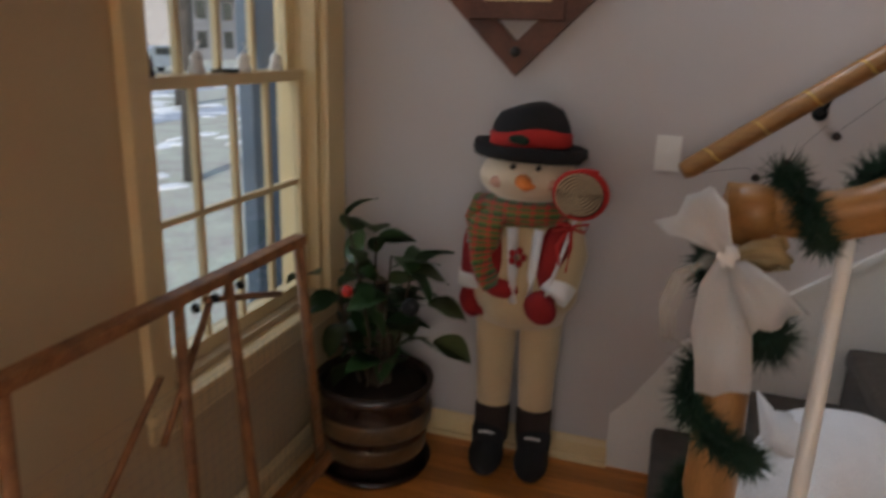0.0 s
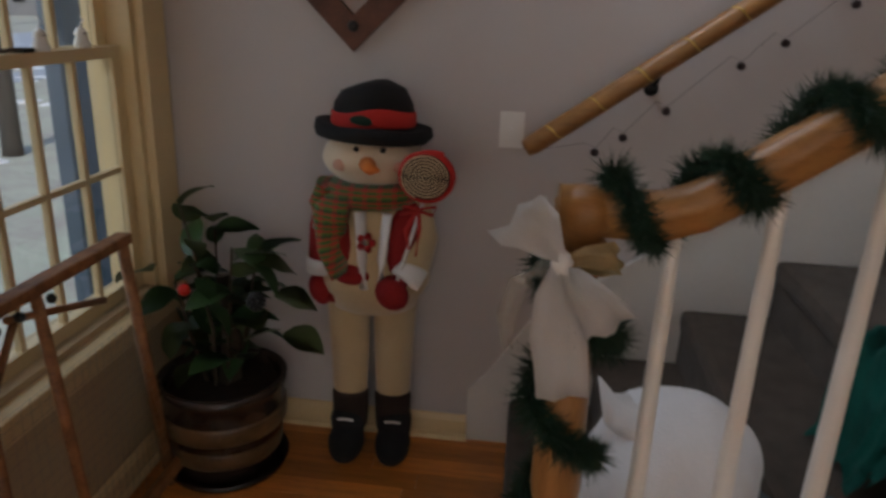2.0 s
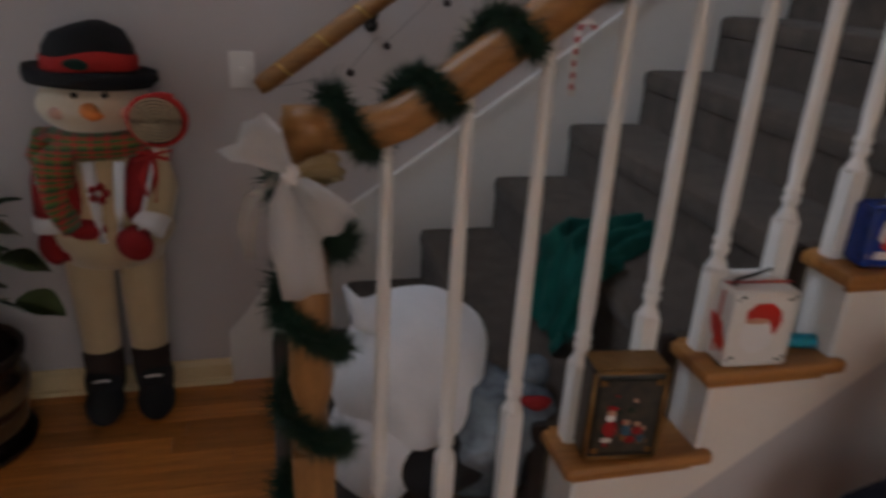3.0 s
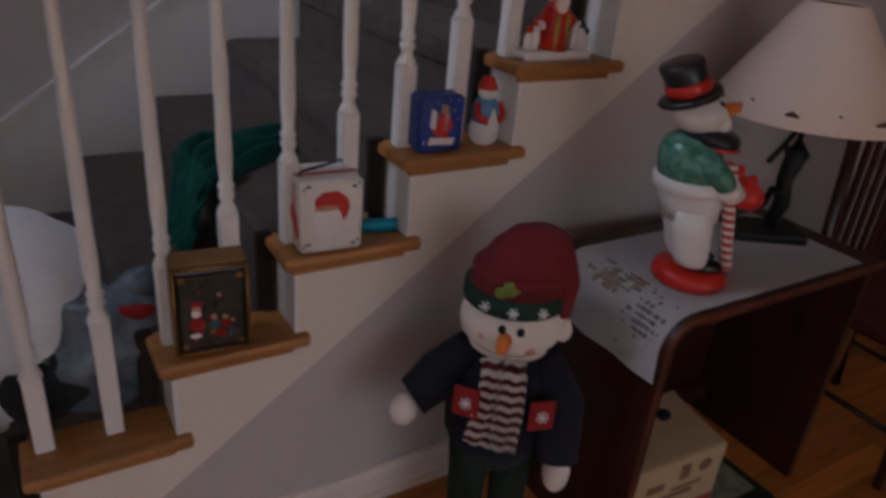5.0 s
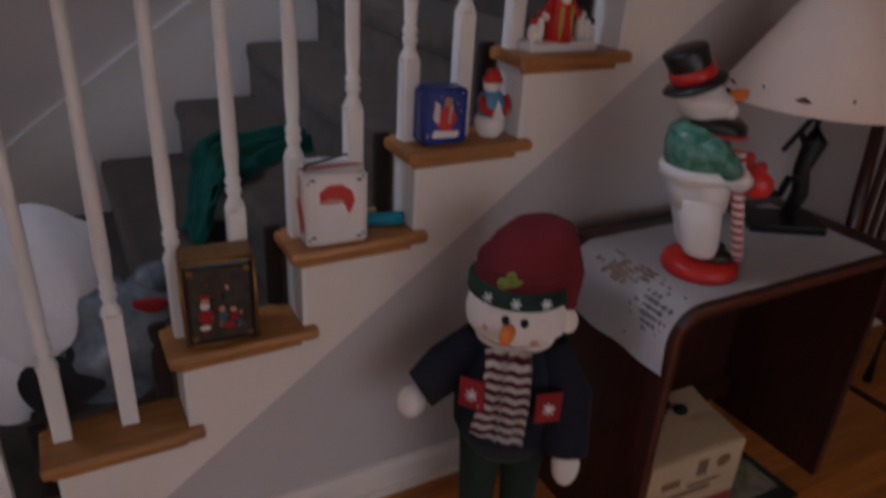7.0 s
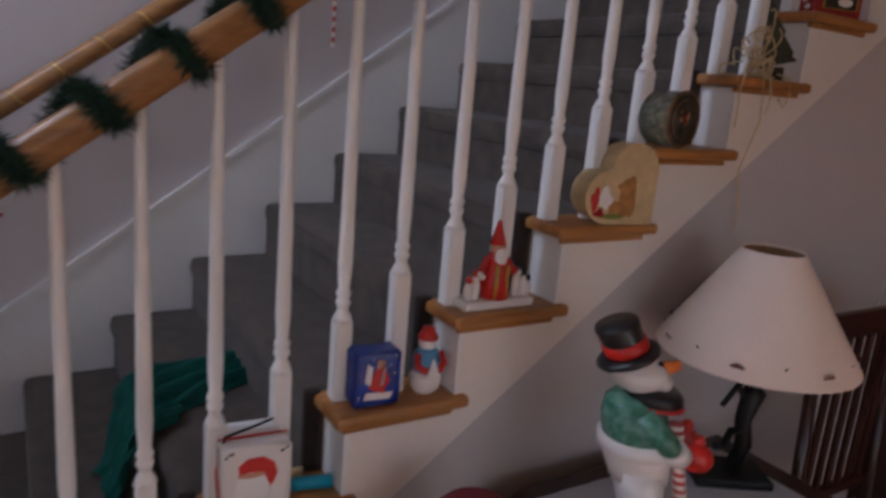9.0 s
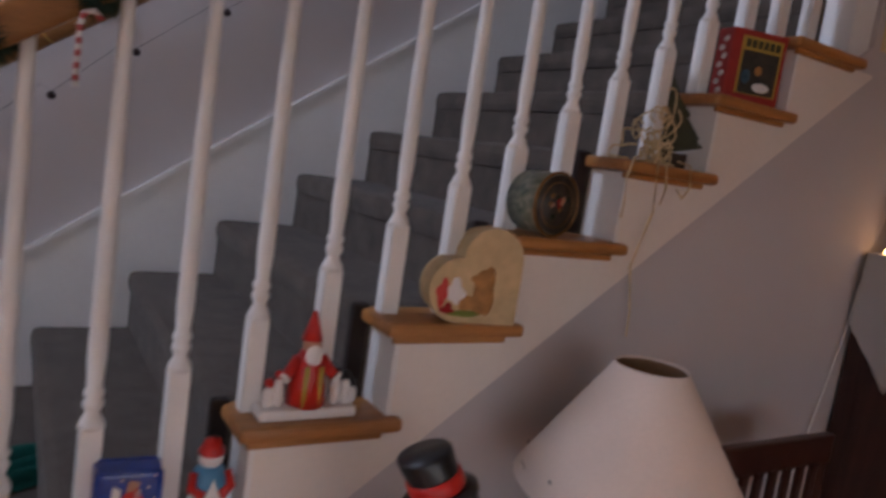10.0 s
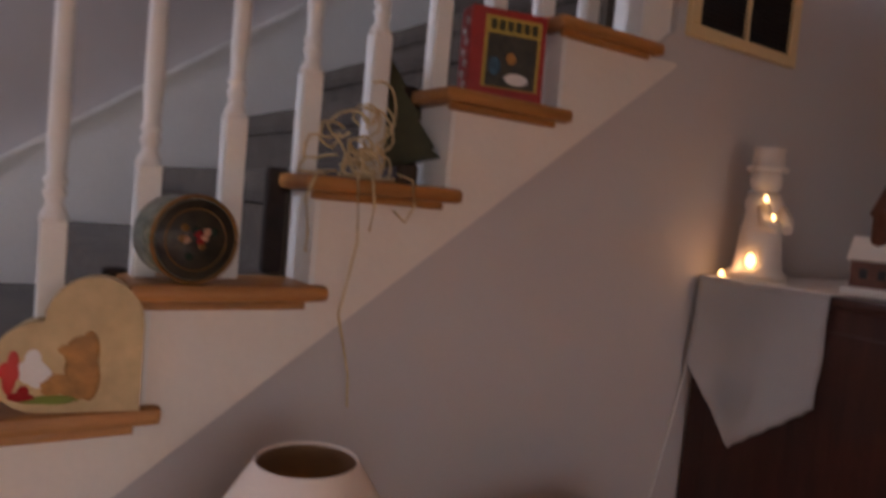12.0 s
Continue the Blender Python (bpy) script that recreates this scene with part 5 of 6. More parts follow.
for pts in ([(2.42, 1.885, 1.72), (2.372, 1.852, 1.715), (2.352, 1.846, 1.67), (2.362, 1.85, 1.61), (2.36, 1.85, 1.58)], [(2.47, 1.89, 1.72), (2.475, 1.852, 1.716), (2.48, 1.846, 1.66), (2.475, 1.85, 1.62)], [(2.54, 1.88, 1.725), (2.555, 1.851, 1.716), (2.56, 1.846, 1.67), (2.545, 1.85, 1.64), (2.52, 1.85, 1.66)], [(2.50, 1.89, 1.72), (2.445, 1.85, 1.716), (2.452, 1.845, 1.60), (2.44, 1.872, 1.47), (2.47, 1.876, 1.36), (2.475, 1.878, 1.30)]):
    tube(rs, pts, 0.0025, 5)
single("loose_raffia", rs, "raffia", "loose raffia strands hanging over the tread edge", "raffia", kind="stuff")

# red picture box on the tenth tread
rb2 = empty("picture_box", "red box with a dark picture panel, shaped like a thick book", "box", at=(2.786, 1.925, 10 * RISE), turn=-14)
part("body", box(B(), -0.082, 0.082, -0.030, 0.030, 0, 0.176, 0.004), "book_red", rb2)
part("spine", box(B(), -0.0835, -0.0815, -0.026, 0.026, 0.004, 0.172, 0.0005), "book_red", rb2)
for i in range(7):
    part("spine_mark", ball(B(), (-0.0838, -0.006 + 0.012 * (i % 2), 0.022 + i * 0.021), (0.0012, 0.011, 0.008), 0, 8, 6), "white_cloth", rb2)
part("panel", box(B(), -0.055, 0.068, -0.0315, -0.0305, 0.020, 0.160), "yellow", rb2, "yellow bordered picture panel")
part("picture", box(B(), -0.048, 0.061, -0.0328, -0.0317, 0.022, 0.126), "book_art", rb2)
part("print_shape", ball(B(), (-0.030, -0.0328, 0.062), (0.014, 0.0008, 0.018), 0, 10, 6), "art_blue", rb2)
part("print_shape", ball(B(), (0.020, -0.0328, 0.040), (0.028, 0.0008, 0.012), 0, 10, 6), "white_cloth", rb2)
part("print_shape", ball(B(), (0.005, -0.0330, 0.080), (0.012, 0.0008, 0.012), 0, 10, 6), "heart_gold", rb2)
for i in range(6):
    part("lettering_bar", box(B(), -0.044 + i * 0.018, -0.031 + i * 0.018, -0.0328, -0.0317, 0.133, 0.153), "board_green", rb2)

# ---- the small table ----
TAB = empty("side_table", "dark mahogany waterfall side table against the stair wall", "table", at=(0, 0, 0))
def fall(off, x1, low):
    """The bent line of the table's left end and top, moved out by off."""
    r = 0.075 + off
    pts = [(1.69 - off, low), (1.69 - off, 0.645)]
    for i in range(1, 9):
        a = math.pi - i * math.pi / 16
        pts.append((1.765 + r * math.cos(a), 0.645 + r * math.sin(a)))
    pts.append((x1, 0.72 + off))
    return pts
outer, inner = fall(0.0, 2.46, 0.0), fall(-0.026, 2.46, 0.0)
part("top", prism(B(), outer + inner[::-1], 0.40, m=pose(0, 1.60, 0)), "dark_wood", TAB, "dark bent top running down into the end panel")
part("edge", prism(B(), fall(0.001, 2.462, 0.0) + fall(-0.012, 2.462, 0.0)[::-1], 0.006, m=pose(0, 1.398, 0)), "edge_wood", TAB, "worn reddish front edge")
part("end_panel", box(B(), 2.42, 2.446, 1.41, 1.79, 0, 0.69, 0.003), "dark_wood", TAB)
# dark board added behind the open underside to give its deep shade
part("under_shade_panel", box(B(), 1.72, 2.42, 1.775, 1.79, 0.10, 0.69), "dark_wood", TAB)
part("shelf_rail", box(B(), 1.72, 2.42, 1.74, 1.775, 0.06, 0.12, 0.003), "dark_wood", TAB)
part("inner_leg", tube(B(), [(1.84, 1.60, 0.69), (1.80, 1.62, 0.30), (1.86, 1.60, 0.0)], 0.016, 8), "iron", TAB, "dark iron treadle support")

runner_line = fall(0.004, 2.385, 0.575)
bm = B()
cols = [1.415 + 0.335 * i / 12 for i in range(13)]
dense = []
for (xa, za), (xb, zb) in zip(runner_line, runner_line[1:]):
    n = max(1, int(math.hypot(xb - xa, zb - za) / 0.03))
    dense += [(xa + (xb - xa) * i / n, za + (zb - za) * i / n) for i in range(n)]
dense.append(runner_line[-1])
grid = []
for i, (x, z) in enumerate(dense):
    drop = max(0, 0.64 - z)
    grid.append([bm.verts.new((x - drop * 0.12 - 0.004 * math.sin(y * 40) * min(1, drop * 14), y - (0.012 * drop / 0.065 if j == 0 else 0), z + 0.0008 * math.sin(x * 60 + y * 45))) for j, y in enumerate(cols)])
for a, b in zip(grid, grid[1:]):
    for j in range(12):
        bm.faces.new((a[j], a[j + 1], b[j + 1], b[j])).smooth = True
bmesh.ops.solidify(bm, geom=bm.faces[:], thickness=0.0016)
run = empty("table_runner", "off-white linen runner with a faded winter print draped over the table", "runner")
part("cloth", bm, "linen", run)
g = random.Random(21)
def printed(cx, cy, sx, sy, n, m, rad):
    for i in range(n):
        s, y = cx + g.gauss(0, sx), cy + g.gauss(0, sy)
        # s runs along the runner's length from the hem
        acc, k = 0.0, 0
        while k < len(dense) - 2 and acc + math.hypot(dense[k + 1][0] - dense[k][0], dense[k + 1][1] - dense[k][1]) < s:
            acc += math.hypot(dense[k + 1][0] - dense[k][0], dense[k + 1][1] - dense[k][1])
            k += 1
        (xa, za), (xb, zb) = dense[k], dense[k + 1]
        ang = math.degrees(math.atan2(zb - za, xb - xa))
        r = rad * (0.5 + g.random())
        part("print_shape", ball(B(), (0, 0, 0), (r, r * 0.8, 0.0007), 0, 8, 4), m, run).matrix_basis = pose(xa - max(0, 0.64 - za) * 0.12, y, za + 0.0014, 0, -ang, 0)
printed(0.115, 1.485, 0.024, 0.020, 84, "print", 0.0048)
printed(0.16, 1.61, 0.018, 0.030, 34, "print_tan", 0.009)
printed(0.185, 1.585, 0.014, 0.045, 34, "print", 0.0052)
printed(0.20, 1.56, 0.006, 0.008, 6, "carton_red", 0.005)


def table_snowman():
    bm = B()
    W, R, K, G, O, S = range(6)
    lathe(bm, [(0.080, 0), (0.084, 0.010), (0.080, 0.030), (0.068, 0.038), (0.0, 0.039)], 36, R)
    for s in (-1, 1):
        ball(bm, (0.022, s * 0.026, 0.050), (0.042, 0.022, 0.018), K)
        lathe(bm, [(0.034, 0.055), (0.040, 0.075), (0.046, 0.14), (0.050, 0.20)], 20, W, pose(-0.012, s * 0.022, 0))
    lathe(bm, [(0.062, 0.17), (0.070, 0.22), (0.072, 0.25), (0.060, 0.29)], 28, W, pose(-0.01, 0, 0))
    lathe(bm, [(0.066, 0.235), (0.080, 0.242), (0.080, 0.268), (0.066, 0.276)], 28, W, pose(-0.01, 0, 0))
    lathe(bm, [(0.070, 0.270), (0.068, 0.32), (0.058, 0.355), (0.040, 0.37)], 28, G, pose(-0.01, 0, 0))
    for s in (-1, 1):
        tube(bm, [(-0.005, s * 0.05, 0.345), (0.028, s * 0.072, 0.30), (0.05, s * 0.06, 0.265)], [0.026, 0.028, 0.026], 14, G)
        tube(bm, [(0.042, s * 0.064, 0.278), (0.062, s * 0.054, 0.252)], 0.030, 14, W)
        ball(bm, (0.100, s * 0.042, 0.246), (0.036, 0.026, 0.034), R, turn=(0, -25, 0))
        ball(bm, (0.108, s * 0.034, 0.276), (0.014, 0.012, 0.022), R, turn=(0, 30, 0))
    tube(bm, [(0.068, -0.03, 0.05), (0.066, -0.032, 0.32)], 0.014, 12, S)
    lathe(bm, [(0.046, 0.352), (0.058, 0.362), (0.058, 0.380), (0.046, 0.392)], 24, K, pose(-0.006, 0, 0, 0, 6, 0))
    lathe(bm, [(0.050, 0.350), (0.062, 0.355), (0.050, 0.362)], 24, R, pose(-0.006, 0, 0, 0, 6, 0))
    ball(bm, (0.0, 0, 0.425), (0.062, 0.056, 0.050), W, 24, 16)
    ball(bm, (0.045, 0, 0.405), (0.026, 0.036, 0.024), W)
    tube(bm, [(0.055, 0, 0.432), (0.085, 0, 0.442), (0.105, 0, 0.452)], [0.015, 0.011, 0.003], 12, O)
    for s in (-1, 1):
        ball(bm, (0.050, s * 0.022, 0.452), 0.006, K, 10, 8)
    hm = pose(-0.012, 0, 0.452, 0, -22, 0)
    lathe(bm, [(0.060, 0.0), (0.074, 0.004), (0.074, 0.014), (0.056, 0.018)], 28, K, hm)
    lathe(bm, [(0.052, 0.012), (0.050, 0.045), (0.055, 0.082), (0.052, 0.088), (0.0, 0.088)], 28, K, hm)
    lathe(bm, [(0.0535, 0.020), (0.056, 0.024), (0.055, 0.044), (0.0525, 0.046)], 28, R, hm)
    for v in bm.verts:
        lean = max(0.0, v.co.z - 0.04)
        v.co.z *= 0.95
        v.co.x -= 0.16 * lean
        v.co.y += 0.05 * lean
    for v in bm.verts:
        v.co.z *= 0.925
    top = max(v.co.z for v in bm.verts)
    hat = [v for v in bm.verts if v.co.z > 0.79 * top]
    mid = sum((v.co for v in hat), Vector()) / len(hat)
    for v in hat:
        v.co.x, v.co.y = mid.x + (v.co.x - mid.x) * 0.88, mid.y + (v.co.y - mid.y) * 0.88
    single("snowman_statue", bm, ["ceramic", "bright_red", "black", "green_glaze", "orange", "candy"], "white ceramic snowman in black hat and green jacket", "statue", at=(1.876, 1.532, 0.7265), turn=-30)


table_snowman()

# lamp with an iron figure stem
LX, LY = 2.296, 1.634
lampo = empty("table_lamp", "table lamp with black iron figure stem and parchment cone shade", "lamp", at=(LX, LY, 0.7255))
part("base", box(B(), -0.095, 0.095, -0.062, 0.062, 0, 0.022, 0.004, m=pose(-0.02, 0, 0, 0, 0, -31)), "iron", lampo, "black slab base")
st = B()
tube(st, [(0.0, 0, 0.02), (0.03, 0, 0.08), (0.01, 0, 0.15), (0.035, 0, 0.22), (0.015, 0, 0.29), (0.0, 0, 0.36), (0, 0, 0.52)], [0.018, 0.022, 0.020, 0.029, 0.020, 0.011, 0.007], 12)
ball(st, (0.02, 0, 0.30), (0.026, 0.014, 0.020))
tube(st, [(0.03, 0, 0.235), (-0.02, -0.005, 0.225), (-0.05, -0.01, 0.255), (-0.03, -0.01, 0.275)], 0.008, 8)
tube(st, [(0.0, -0.01, 0.305), (-0.05, -0.012, 0.26), (-0.105, -0.014, 0.215)], 0.007, 8)
tube(st, [(0.02, 0, 0.12), (-0.04, -0.005, 0.13), (-0.06, -0.005, 0.09), (-0.09, -0.005, 0.10)], 0.010, 8)
for k in range(4):
    tube(st, [(0.02, 0, 0.315), (0.0 + k * 0.018, 0, 0.355)], 0.003, 5)
part("stem", st, "iron", lampo, "black iron flute-player stem")
sh = B()
lathe(sh, [(0.232, 0.330), (0.234, 0.334), (0.072, 0.585), (0.070, 0.588), (0.068, 0.585), (0.229, 0.331)], 56)
bmesh.ops.delete(sh, geom=[f for f in sh.faces if len(f.verts) > 10], context="FACES")
shade = part("shade", sh, "shade", lampo, "cream parchment cone shade")
# inner cone, browner than the outer face
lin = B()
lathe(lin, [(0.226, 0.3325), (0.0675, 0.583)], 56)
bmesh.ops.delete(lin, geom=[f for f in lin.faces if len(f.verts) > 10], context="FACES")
part("inside_cone", lin, "shade_in", shade, "tan inside face")
for i in range(14):
    a = 2 * math.pi * i / 14
    zz, rr = 0.36 + 0.012 * (i % 2), 0.2215 - 0.007 * (i % 2)
    mk = B()
    prism(mk, [(-0.017, 0), (0, -0.012), (0.017, 0), (0, 0.012)], 0.0014) if i % 2 == 0 else box(mk, -0.003, 0.003, -0.0007, 0.0007, -0.003, 0.003)
    part("shade_mark", mk, "frame_wood" if i % 2 == 0 else "iron", shade, "small red-brown diamond cut-out").matrix_basis = pose(rr * math.cos(a), rr * math.sin(a), zz, 0, 0, math.degrees(a) + 90) @ pose(0, 0, 0, 31, 0, 0)

# carton and mat beneath the table
mt = empty("floor_mat", "dark green mat with cream leaf pattern under the table", "mat")
part("border", box(B(), 1.745, 2.31, 1.372, 1.74, 0.0, 0.010, 0.004), "rug", mt)
part("field", box(B(), 1.80, 2.28, 1.42, 1.70, 0.0102, 0.0125), "rug_cream", mt, "cream and green leaf pattern")
ct = empty("carton", "open printed cardboard carton under the table", "carton", at=(1.955, 1.555, 0.0125), turn=-3)
part("wall", box(B(), -0.155, 0.155, -0.105, 0.105, 0.0, 0.215, 0.002), "carton", ct)
part("flap", box(B(), 0, 0.30, -0.002, 0.002, 0, 0.10, m=pose(-0.15, 0.0, 0.222, -80, 0, 0)), "carton", ct)
part("flap", box(B(), 0, 0.30, -0.002, 0.002, 0, 0.10, m=pose(-0.15, -0.10, 0.217, -85, 0, 0)), "carton", ct)
part("printed_band", box(B(), -0.1555, 0.1555, -0.1062, -0.1052, 0.004, 0.045), "carton_red", ct, "red printed band")
for x0, x1, z0, z1 in ((-0.10, 0.06, 0.085, 0.100), (-0.02, 0.09, 0.108, 0.118), (-0.11, -0.05, 0.125, 0.15)):
    part("lettering_bar", box(B(), x0, x1, -0.1062, -0.1052, z0, z1), "ink", ct)
part("print_shape", box(B(), 0.0, 0.035, -0.1062, -0.1052, 0.14, 0.19), "ink", ct)
part("print_shape", ball(B(), (0.09, -0.1055, 0.165), (0.025, 0.0008, 0.02), 0, 12, 8), "ink", ct)
pk = B()
for i in range(9):
    ball(pk, (-0.12 + i * 0.028, 0.02 * math.sin(i * 2.1), 0.0), (0.022, 0.018, 0.014), 0, 10, 8)
single("dark_wrapping", pk, "black_felt", "dark crumpled wrapping lying on the carton", "wrapping", at=(1.90, 1.60, 0.250))

rugm = empty("area_rug", "dark bordered rug with a cream centre on the floor", "rug")
part("border", box(B(), 0.9, 2.163, 0.2, 1.183, 0, 0.009, 0.003), "rug", rugm)
part("field", box(B(), 1.0, 2.085, 0.3, 1.110, 0.0092, 0.0115), "rug_cream", rugm, "cream patterned field")


def small_doll():
    bm = B()
    NV, FA, HR, HG, DG, OR, SC, RD, BK, WH, PK, HO = range(12)
    for s in (-1, 1):
        ball(bm, (s * 0.076, -0.062, 0.047), (0.060, 0.100, 0.047), BK, turn=(0, 0, s * 12))
        lathe(bm, [(0.040, 0.05), (0.048, 0.10), (0.055, 0.20), (0.065, 0.31)], 20, DG, pose(s * 0.058, 0.005, 0))
        for d in (-1, 1):
            tube(bm, [(s * 0.066, -0.09, 0.092), (s * 0.066 + d * 0.026, -0.105, 0.100), (s * 0.066 + d * 0.048, -0.10, 0.080)], 0.0035, 6, WH)
            tube(bm, [(s * 0.066, -0.09, 0.092), (s * 0.066 + d * 0.018, -0.13, 0.074)], 0.0035, 6, WH)
    ball(bm, (0, 0.0, 0.30), (0.125, 0.095, 0.085), DG, 24, 14)
    lathe(bm, [(0.118, 0.27), (0.138, 0.31), (0.142, 0.38), (0.128, 0.48), (0.095, 0.555), (0.05, 0.585)], 32, NV, None, 1, 0.78)
    tube(bm, [(-0.085, 0, 0.53), (-0.165, -0.02, 0.45), (-0.225, -0.055, 0.405)], [0.055, 0.060, 0.050], 18, NV)
    ball(bm, (-0.245, -0.068, 0.380), (0.036, 0.034, 0.040), FA, turn=(0, 30, 0))
    tube(bm, [(0.085, 0, 0.53), (0.150, -0.045, 0.42), (0.160, -0.085, 0.30)], [0.055, 0.060, 0.054], 18, NV)
    ball(bm, (0.162, -0.092, 0.270), (0.036, 0.034, 0.044), FA)
    # head and face
    ball(bm, (0, -0.01, 0.650), (0.128, 0.108, 0.088), FA, 28, 18)
    tube(bm, [(-0.018, -0.105, 0.652), (-0.026, -0.135, 0.646), (-0.032, -0.152, 0.642)], [0.018, 0.016, 0.008], 12, OR)
    ball(bm, (-0.030, -0.112, 0.674), (0.010, 0.008, 0.010), BK, 10, 8)
    ball(bm, (0.014, -0.115, 0.672), (0.010, 0.008, 0.010), BK, 10, 8)
    ball(bm, (-0.070, -0.094, 0.645), (0.013, 0.006, 0.010), PK, 12, 8)
    ball(bm, (0.042, -0.106, 0.625), (0.013, 0.006, 0.010), PK, 12, 8)
    # knitted hat drooping to one side, with a cuff
    lathe(bm, [(0.120, 0.692), (0.128, 0.698), (0.126, 0.728), (0.116, 0.734)], 32, HG, None, 1, 0.88)
    lathe(bm, [(0.119, 0.722), (0.114, 0.765), (0.100, 0.812), (0.072, 0.845), (0.035, 0.860), (0.0, 0.862)], 32, HR, None, 1, 0.88)
    tube(bm, [(0.02, 0.0, 0.800), (0.070, -0.02, 0.785), (0.108, -0.03, 0.745), (0.120, -0.035, 0.68)], [0.045, 0.042, 0.032, 0.018], 14, HR)
    ball(bm, (0.124, -0.035, 0.645), (0.022, 0.022, 0.028), FA)
    for x, y in ((-0.075, -0.097), (-0.01, -0.116), (0.060, -0.104)):
        for k in range(3):
            a = k * math.pi / 3
            tube(bm, [(x - 0.013 * math.cos(a), y + 0.002, 0.713 - 0.013 * math.sin(a)), (x + 0.013 * math.cos(a), y + 0.002, 0.713 + 0.013 * math.sin(a))], 0.0022, 5, WH)
    for x, z in ((-0.048, 0.750), (-0.022, 0.756), (-0.034, 0.764)):
        ball(bm, (x, -0.100, z), (0.018, 0.007, 0.012), HO, 10, 8, (0, 30 if x < -0.03 else -30, 0))
    lathe(bm, [(0.1150, 0.756), (0.1215, 0.764), (0.1220, 0.772), (0.1130, 0.782)], 32, HR, None, 1, 0.88)
    # striped scarf with two tails
    lathe(bm, [(0.070, 0.560), (0.098, 0.568), (0.102, 0.590), (0.078, 0.600)], 28, SC, pose(0, -0.01, 0), 1, 0.85)
    ribbon(bm, [(-0.045, -0.098, 0.585), (-0.035, -0.122, 0.54), (-0.040, -0.132, 0.45), (-0.058, -0.138, 0.355)], [0.05, 0.060, 0.062, 0.066], SC, (1, 0, 0), 0.006)
    ribbon(bm, [(0.015, -0.098, 0.590), (0.012, -0.128, 0.54), (0.012, -0.138, 0.45), (0.006, -0.142, 0.345)], [0.05, 0.066, 0.070, 0.070], SC, (1, 0, 0), 0.006)
    for x, z, t in ((-0.092, 0.455, 18), (0.094, 0.440, -18)):
        box(bm, -0.033, 0.033, -0.004, 0.004, -0.036, 0.036, 0.003, RD, pose(x, -0.123, z, 0, 0, -t))
        for k in range(4):
            a = k * math.pi / 4
            tube(bm, [Vector((x, -0.130, z)) + Vector((-0.017 * math.cos(a), 0, -0.017 * math.sin(a))), Vector((x, -0.130, z)) + Vector((0.017 * math.cos(a), 0, 0.017 * math.sin(a)))], 0.002, 5, WH)
    for v in bm.verts:
        v.co.x += 0.36 * max(0, v.co.z - 0.735)
        v.co.x *= 0.87
        v.co.y *= 0.92
        z = v.co.z
        v.co.z += 0.05 * min(1, max(0, (z - 0.1) / 0.17)) - 0.038 * min(1, max(0, (z - 0.50) / 0.12))
    single("snowman_doll", bm, ["navy", "face2", "hat_red", "hat_green", "dark_green", "orange", "scarf2", "red_cloth", "black_felt", "white_cloth", "pink", "holly"],
           "cloth snowman in wine-red hat, navy sweater and striped scarf", "doll", at=(1.472, 1.640, 0), turn=-34)


small_doll()


# ---- chair and tall cabinet beyond the table ----
ch = empty("dining_chair", "dark wooden dining chair with a slatted back", "chair", at=(2.84, 1.46, 0))
part("seat", box(B(), -0.22, 0.22, -0.21, 0.20, 0.435, 0.465, 0.010), "edge_wood", ch)
for sx in (-0.19, 0.19):
    part("leg", tube(B(), [(sx, -0.18, 0.435), (sx * 1.05, -0.20, 0.0)], [0.022, 0.014], 10), "dark_wood", ch)
    part("leg", tube(B(), [(sx, 0.18, 0.0), (sx, 0.18, 0.44), (sx * 1.05, 0.215, 1.07)], [0.016, 0.021, 0.016], 10), "dark_wood", ch)
    part("stretcher", tube(B(), [(sx, -0.185, 0.18), (sx, 0.175, 0.18)], 0.010, 8), "dark_wood", ch)
part("top_rail", box(B(), -0.225, 0.225, 0.197, 0.225, 1.02, 1.10, 0.008), "dark_wood", ch)
part("lower_rail", box(B(), -0.19, 0.19, 0.180, 0.205, 0.52, 0.555, 0.005), "dark_wood", ch)
for i in range(6):
    x = -0.14 + i * 0.056
    part("slat", box(B(), x - 0.013, x + 0.013, 0.187, 0.199, 0.55, 1.03, 0.003, m=None), "dark_wood", ch)

cb = empty("tall_cabinet", "tall dark mahogany chest standing against the stair wall", "cabinet", at=(3.46, 1.30, 0))
CD = 0.585
part("carcass", box(B(), 0, 0.95, 0, CD, 0.06, 1.535, 0.004), "dark_wood", cb)
part("top", box(B(), -0.012, 0.965, -0.015, CD, 1.535, 1.558, 0.006), "dark_wood", cb)
part("plinth", box(B(), 0.01, 0.94, 0.01, CD, 0.0, 0.06), "dark_wood", cb)
for x0, x1 in ((0.04, 0.91),):
    for i in range(5):
        z = 0.10 + i * 0.285
        d = part("drawer", box(B(), x0, x1, -0.016, 0.0, z, z + 0.265, 0.005), "dark_wood", cb)
        for hx2 in (0.22, 0.73):
            part("pull", tube(B(), [(hx2 - 0.04, -0.016, z + 0.14), (hx2 - 0.03, -0.035, z + 0.13), (hx2 + 0.03, -0.035, z + 0.13), (hx2 + 0.04, -0.016, z + 0.14)], 0.005, 8), "tin_gold", d, "brass pull")
part("side_panel", box(B(), -0.006, 0.0, 0.06, CD - 0.06, 0.12, 1.48, 0.003), "dark_wood", cb)
rn, cloth = B(), []
low = [(1.545, 1.312), (1.742, 1.158), (1.876, 1.340)]
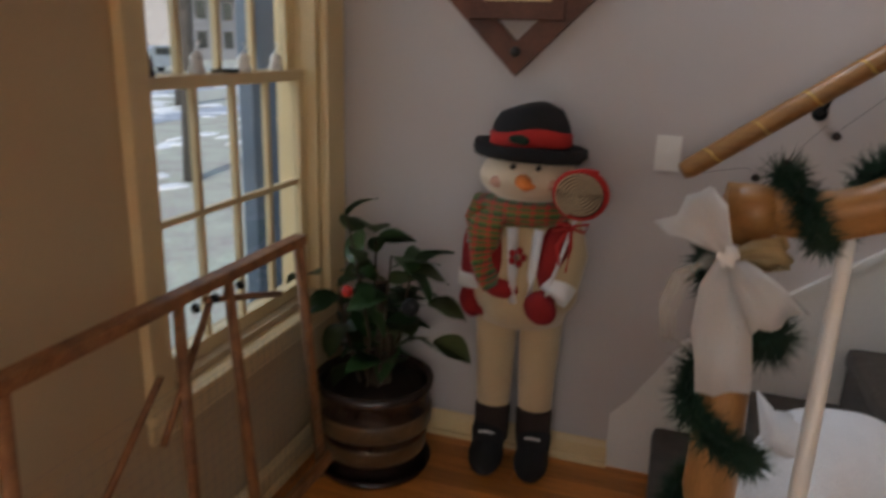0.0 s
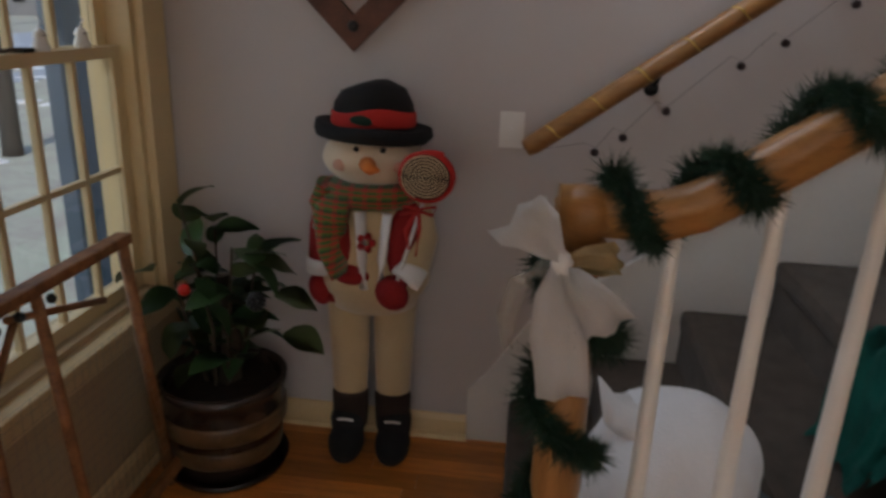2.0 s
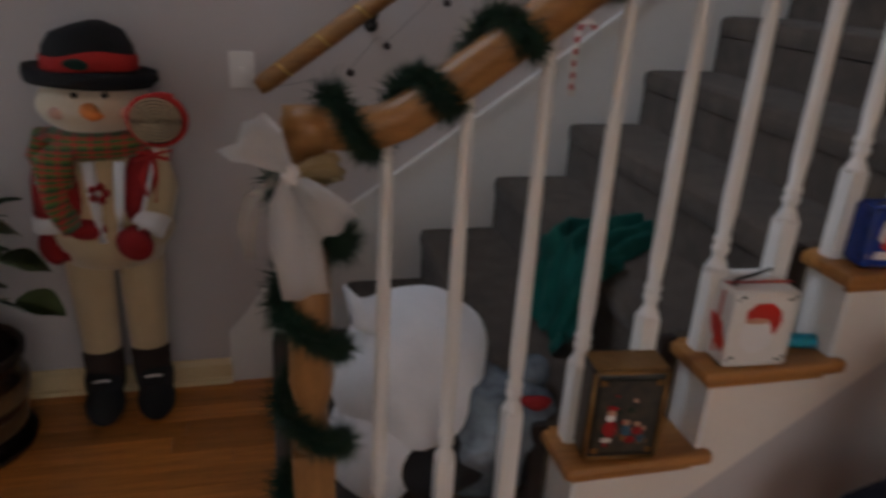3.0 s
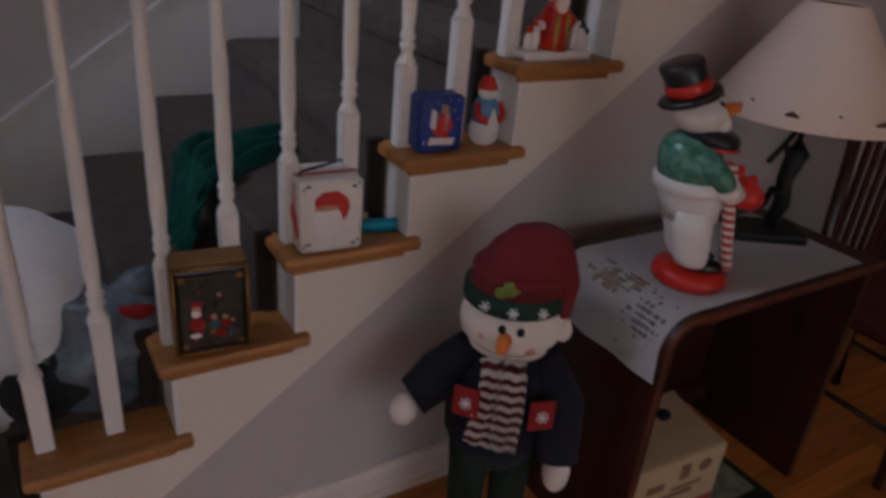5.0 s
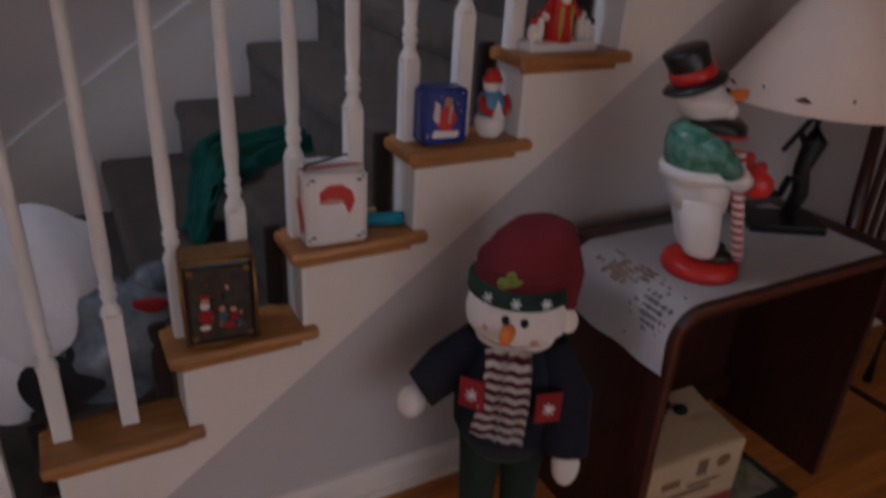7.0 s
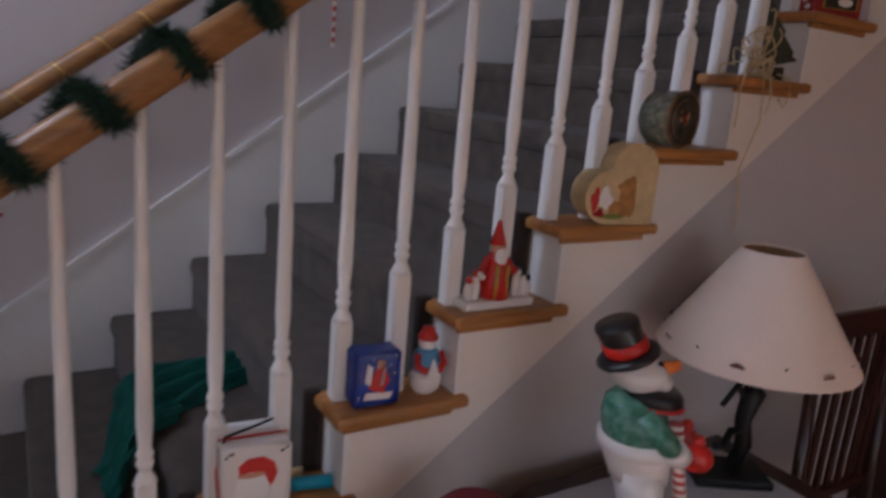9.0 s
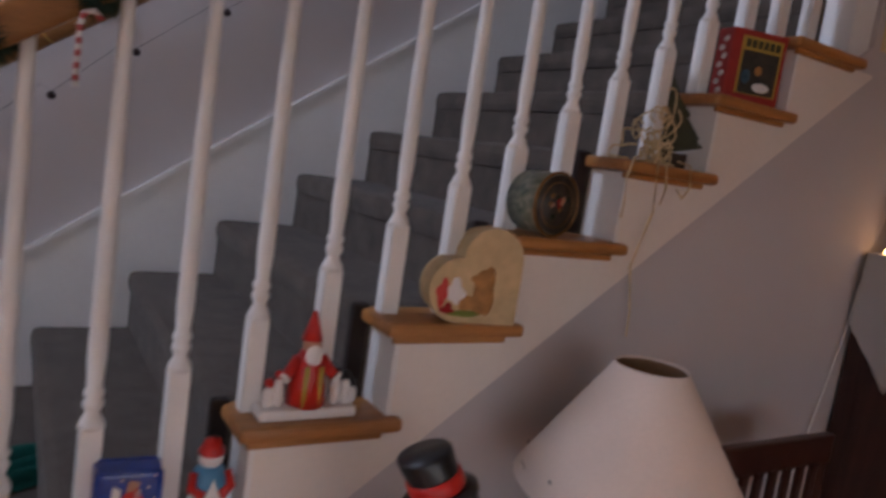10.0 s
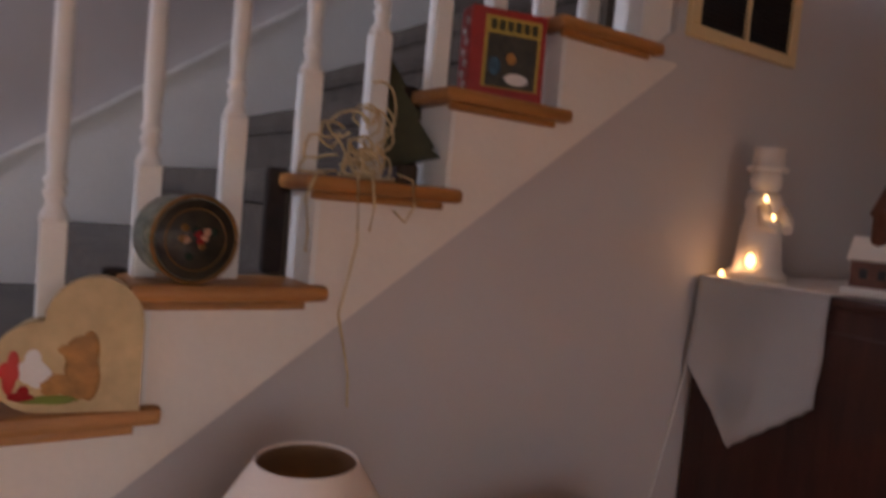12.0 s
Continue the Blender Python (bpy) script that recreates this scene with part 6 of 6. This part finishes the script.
for i in range(25):
    y = 1.545 + 0.329 * i / 24
    (ya, za), (yb, zb) = (low[0], low[1]) if y < low[1][0] else (low[1], low[2])
    bottom = za + (zb - za) * (y - ya) / (yb - ya)
    column = []
    for j in range(17):
        t = j / 16
        wave = t * (0.006 * math.sin(y * 34 + 0.6) + 0.004 * noise.noise(Vector((0, y * 22, t * 3))))
        column.append(rn.verts.new((3.4435 - 0.010 * t - wave - 0.006, y + 0.004 * math.sin(t * 9) * t, 1.562 + (bottom - 1.562) * t + 0.002 * math.sin(i * 2.1) * t)))
    cloth.append(column)
for p, q in zip(cloth, cloth[1:]):
    for j in range(16):
        rn.faces.new((p[j], q[j], q[j + 1], p[j + 1])).smooth = True
bmesh.ops.solidify(rn, geom=rn.faces[:], thickness=0.002)
rn2 = empty("chest_runner", "white linen runner with a pointed end hanging over the chest", "runner")
part("drop", rn, "linen", rn2)
part("top_cloth", box(B(), 3.436, 4.2, 1.545, 1.874, 1.5585, 1.562), "linen", rn2)

fg = empty("lit_figurine", "white bisque snow figure lit from inside by a warm bulb", "figurine", at=(3.53, 1.783, 1.5625))
fg.scale = (1.08, 1.08, 1.08)
bd = B()
lathe(bd, [(0.062, 0.0), (0.068, 0.006), (0.066, 0.016), (0.055, 0.024), (0.050, 0.05), (0.046, 0.10), (0.036, 0.155), (0.042, 0.175), (0.034, 0.20)], 28)
part("body", bd, "lit_wax", fg)
hd = B()
ball(hd, (0, 0, 0.228), (0.036, 0.034, 0.034))
lathe(hd, [(0.044, 0.250), (0.046, 0.258), (0.034, 0.262), (0.032, 0.298), (0.036, 0.302), (0.0, 0.304)], 24)
part("head", hd, "lit_wax", fg)
ar = B()
tube(ar, [(-0.03, -0.02, 0.165), (-0.055, -0.045, 0.13), (-0.05, -0.075, 0.12)], [0.015, 0.016, 0.012], 10)
tube(ar, [(0.02, -0.03, 0.165), (0.0, -0.06, 0.135), (-0.03, -0.08, 0.12)], [0.015, 0.016, 0.012], 10)
part("arm", ar, "lit_wax", fg)
for x, y, z, r in ((-0.048, -0.035, 0.185, 0.0055), (-0.056, -0.062, 0.145, 0.0045), (-0.062, -0.022, 0.045, 0.010), (-0.05, 0.055, 0.006, 0.006)):
    part("bulb", ball(B(), (x, y, z), (r, r, r * 1.6), 0, 10, 8), "candle", fg, "small glowing bulb")
lamp("figurine_light", "POINT", pose(3.462, 1.80, 1.60), 0.15, (1.0, 0.50, 0.20), r=0.02)
lamp("figurine_light", "POINT", pose(3.452, 1.72, 1.73), 0.04, (1.0, 0.55, 0.22), r=0.012)

hse = empty("village_house", "small snowy brown and white village house ornament on the chest", "ornament", at=(3.60, 1.535, 1.5585), turn=15)
part("base", box(B(), -0.055, 0.055, -0.06, 0.06, 0, 0.02, 0.006), "ceramic", hse)
part("wall", box(B(), -0.040, 0.040, -0.045, 0.045, 0.02, 0.085, 0.002), "frame_wood", hse)
part("roof", prism(B(), [(-0.052, 0.080), (0.052, 0.080), (0.0, 0.135)], 0.105), "ceramic", hse, "white snowy roof")
part("tower", lathe(B(), [(0.02, 0.10), (0.02, 0.18), (0.028, 0.185), (0.004, 0.25)], 14), "frame_wood", hse)
for s in (-0.018, 0.018):
    part("window", box(B(), -0.0415, -0.0405, s - 0.008, s + 0.008, 0.04, 0.062), "black", hse)
single("bottle", lathe(B(), [(0.018, 0), (0.020, 0.01), (0.020, 0.09), (0.008, 0.12), (0.008, 0.15)], 18), "glass_dark", "small dark bottle standing on the chest", "bottle", at=(3.60, 1.455, 1.5585))

cord = B()
tube(cord, [(3.53, 1.86, 1.566), (3.445, 1.882, 1.45), (3.43, 1.885, 1.30), (3.38, 1.886, 1.10), (3.30, 1.886, 0.80), (3.22, 1.886, 0.40), (3.20, 1.885, 0.09)], 0.0028, 6)
single("lamp_cord", cord, "white", "thin white power cord hanging down the wall", "cord")

# framed return grille on the wall
vt = empty("wall_grille", "cream framed dark return-air grille high on the wall", "grille", at=(3.525, SIDE, 2.240))
for x0, x1, z0, z1 in ((-0.225, 0.225, 0.075, 0.105), (-0.225, 0.225, -0.105, -0.075), (-0.225, -0.190, -0.075, 0.075), (0.190, 0.225, -0.075, 0.075), (-0.006, 0.006, -0.075, 0.075)):
    part("frame", box(B(), x0, x1, -0.018, 0, z0, z1, 0.003), "cream", vt)
part("screen", box(B(), -0.19, 0.19, -0.006, -0.001, -0.075, 0.075), "flue", vt, "dark louvred screen")
for i in range(12):
    part("slat", box(B(), -0.19, 0.19, -0.012, -0.006, -0.072 + i * 0.0125, -0.068 + i * 0.0125), "flue", vt)
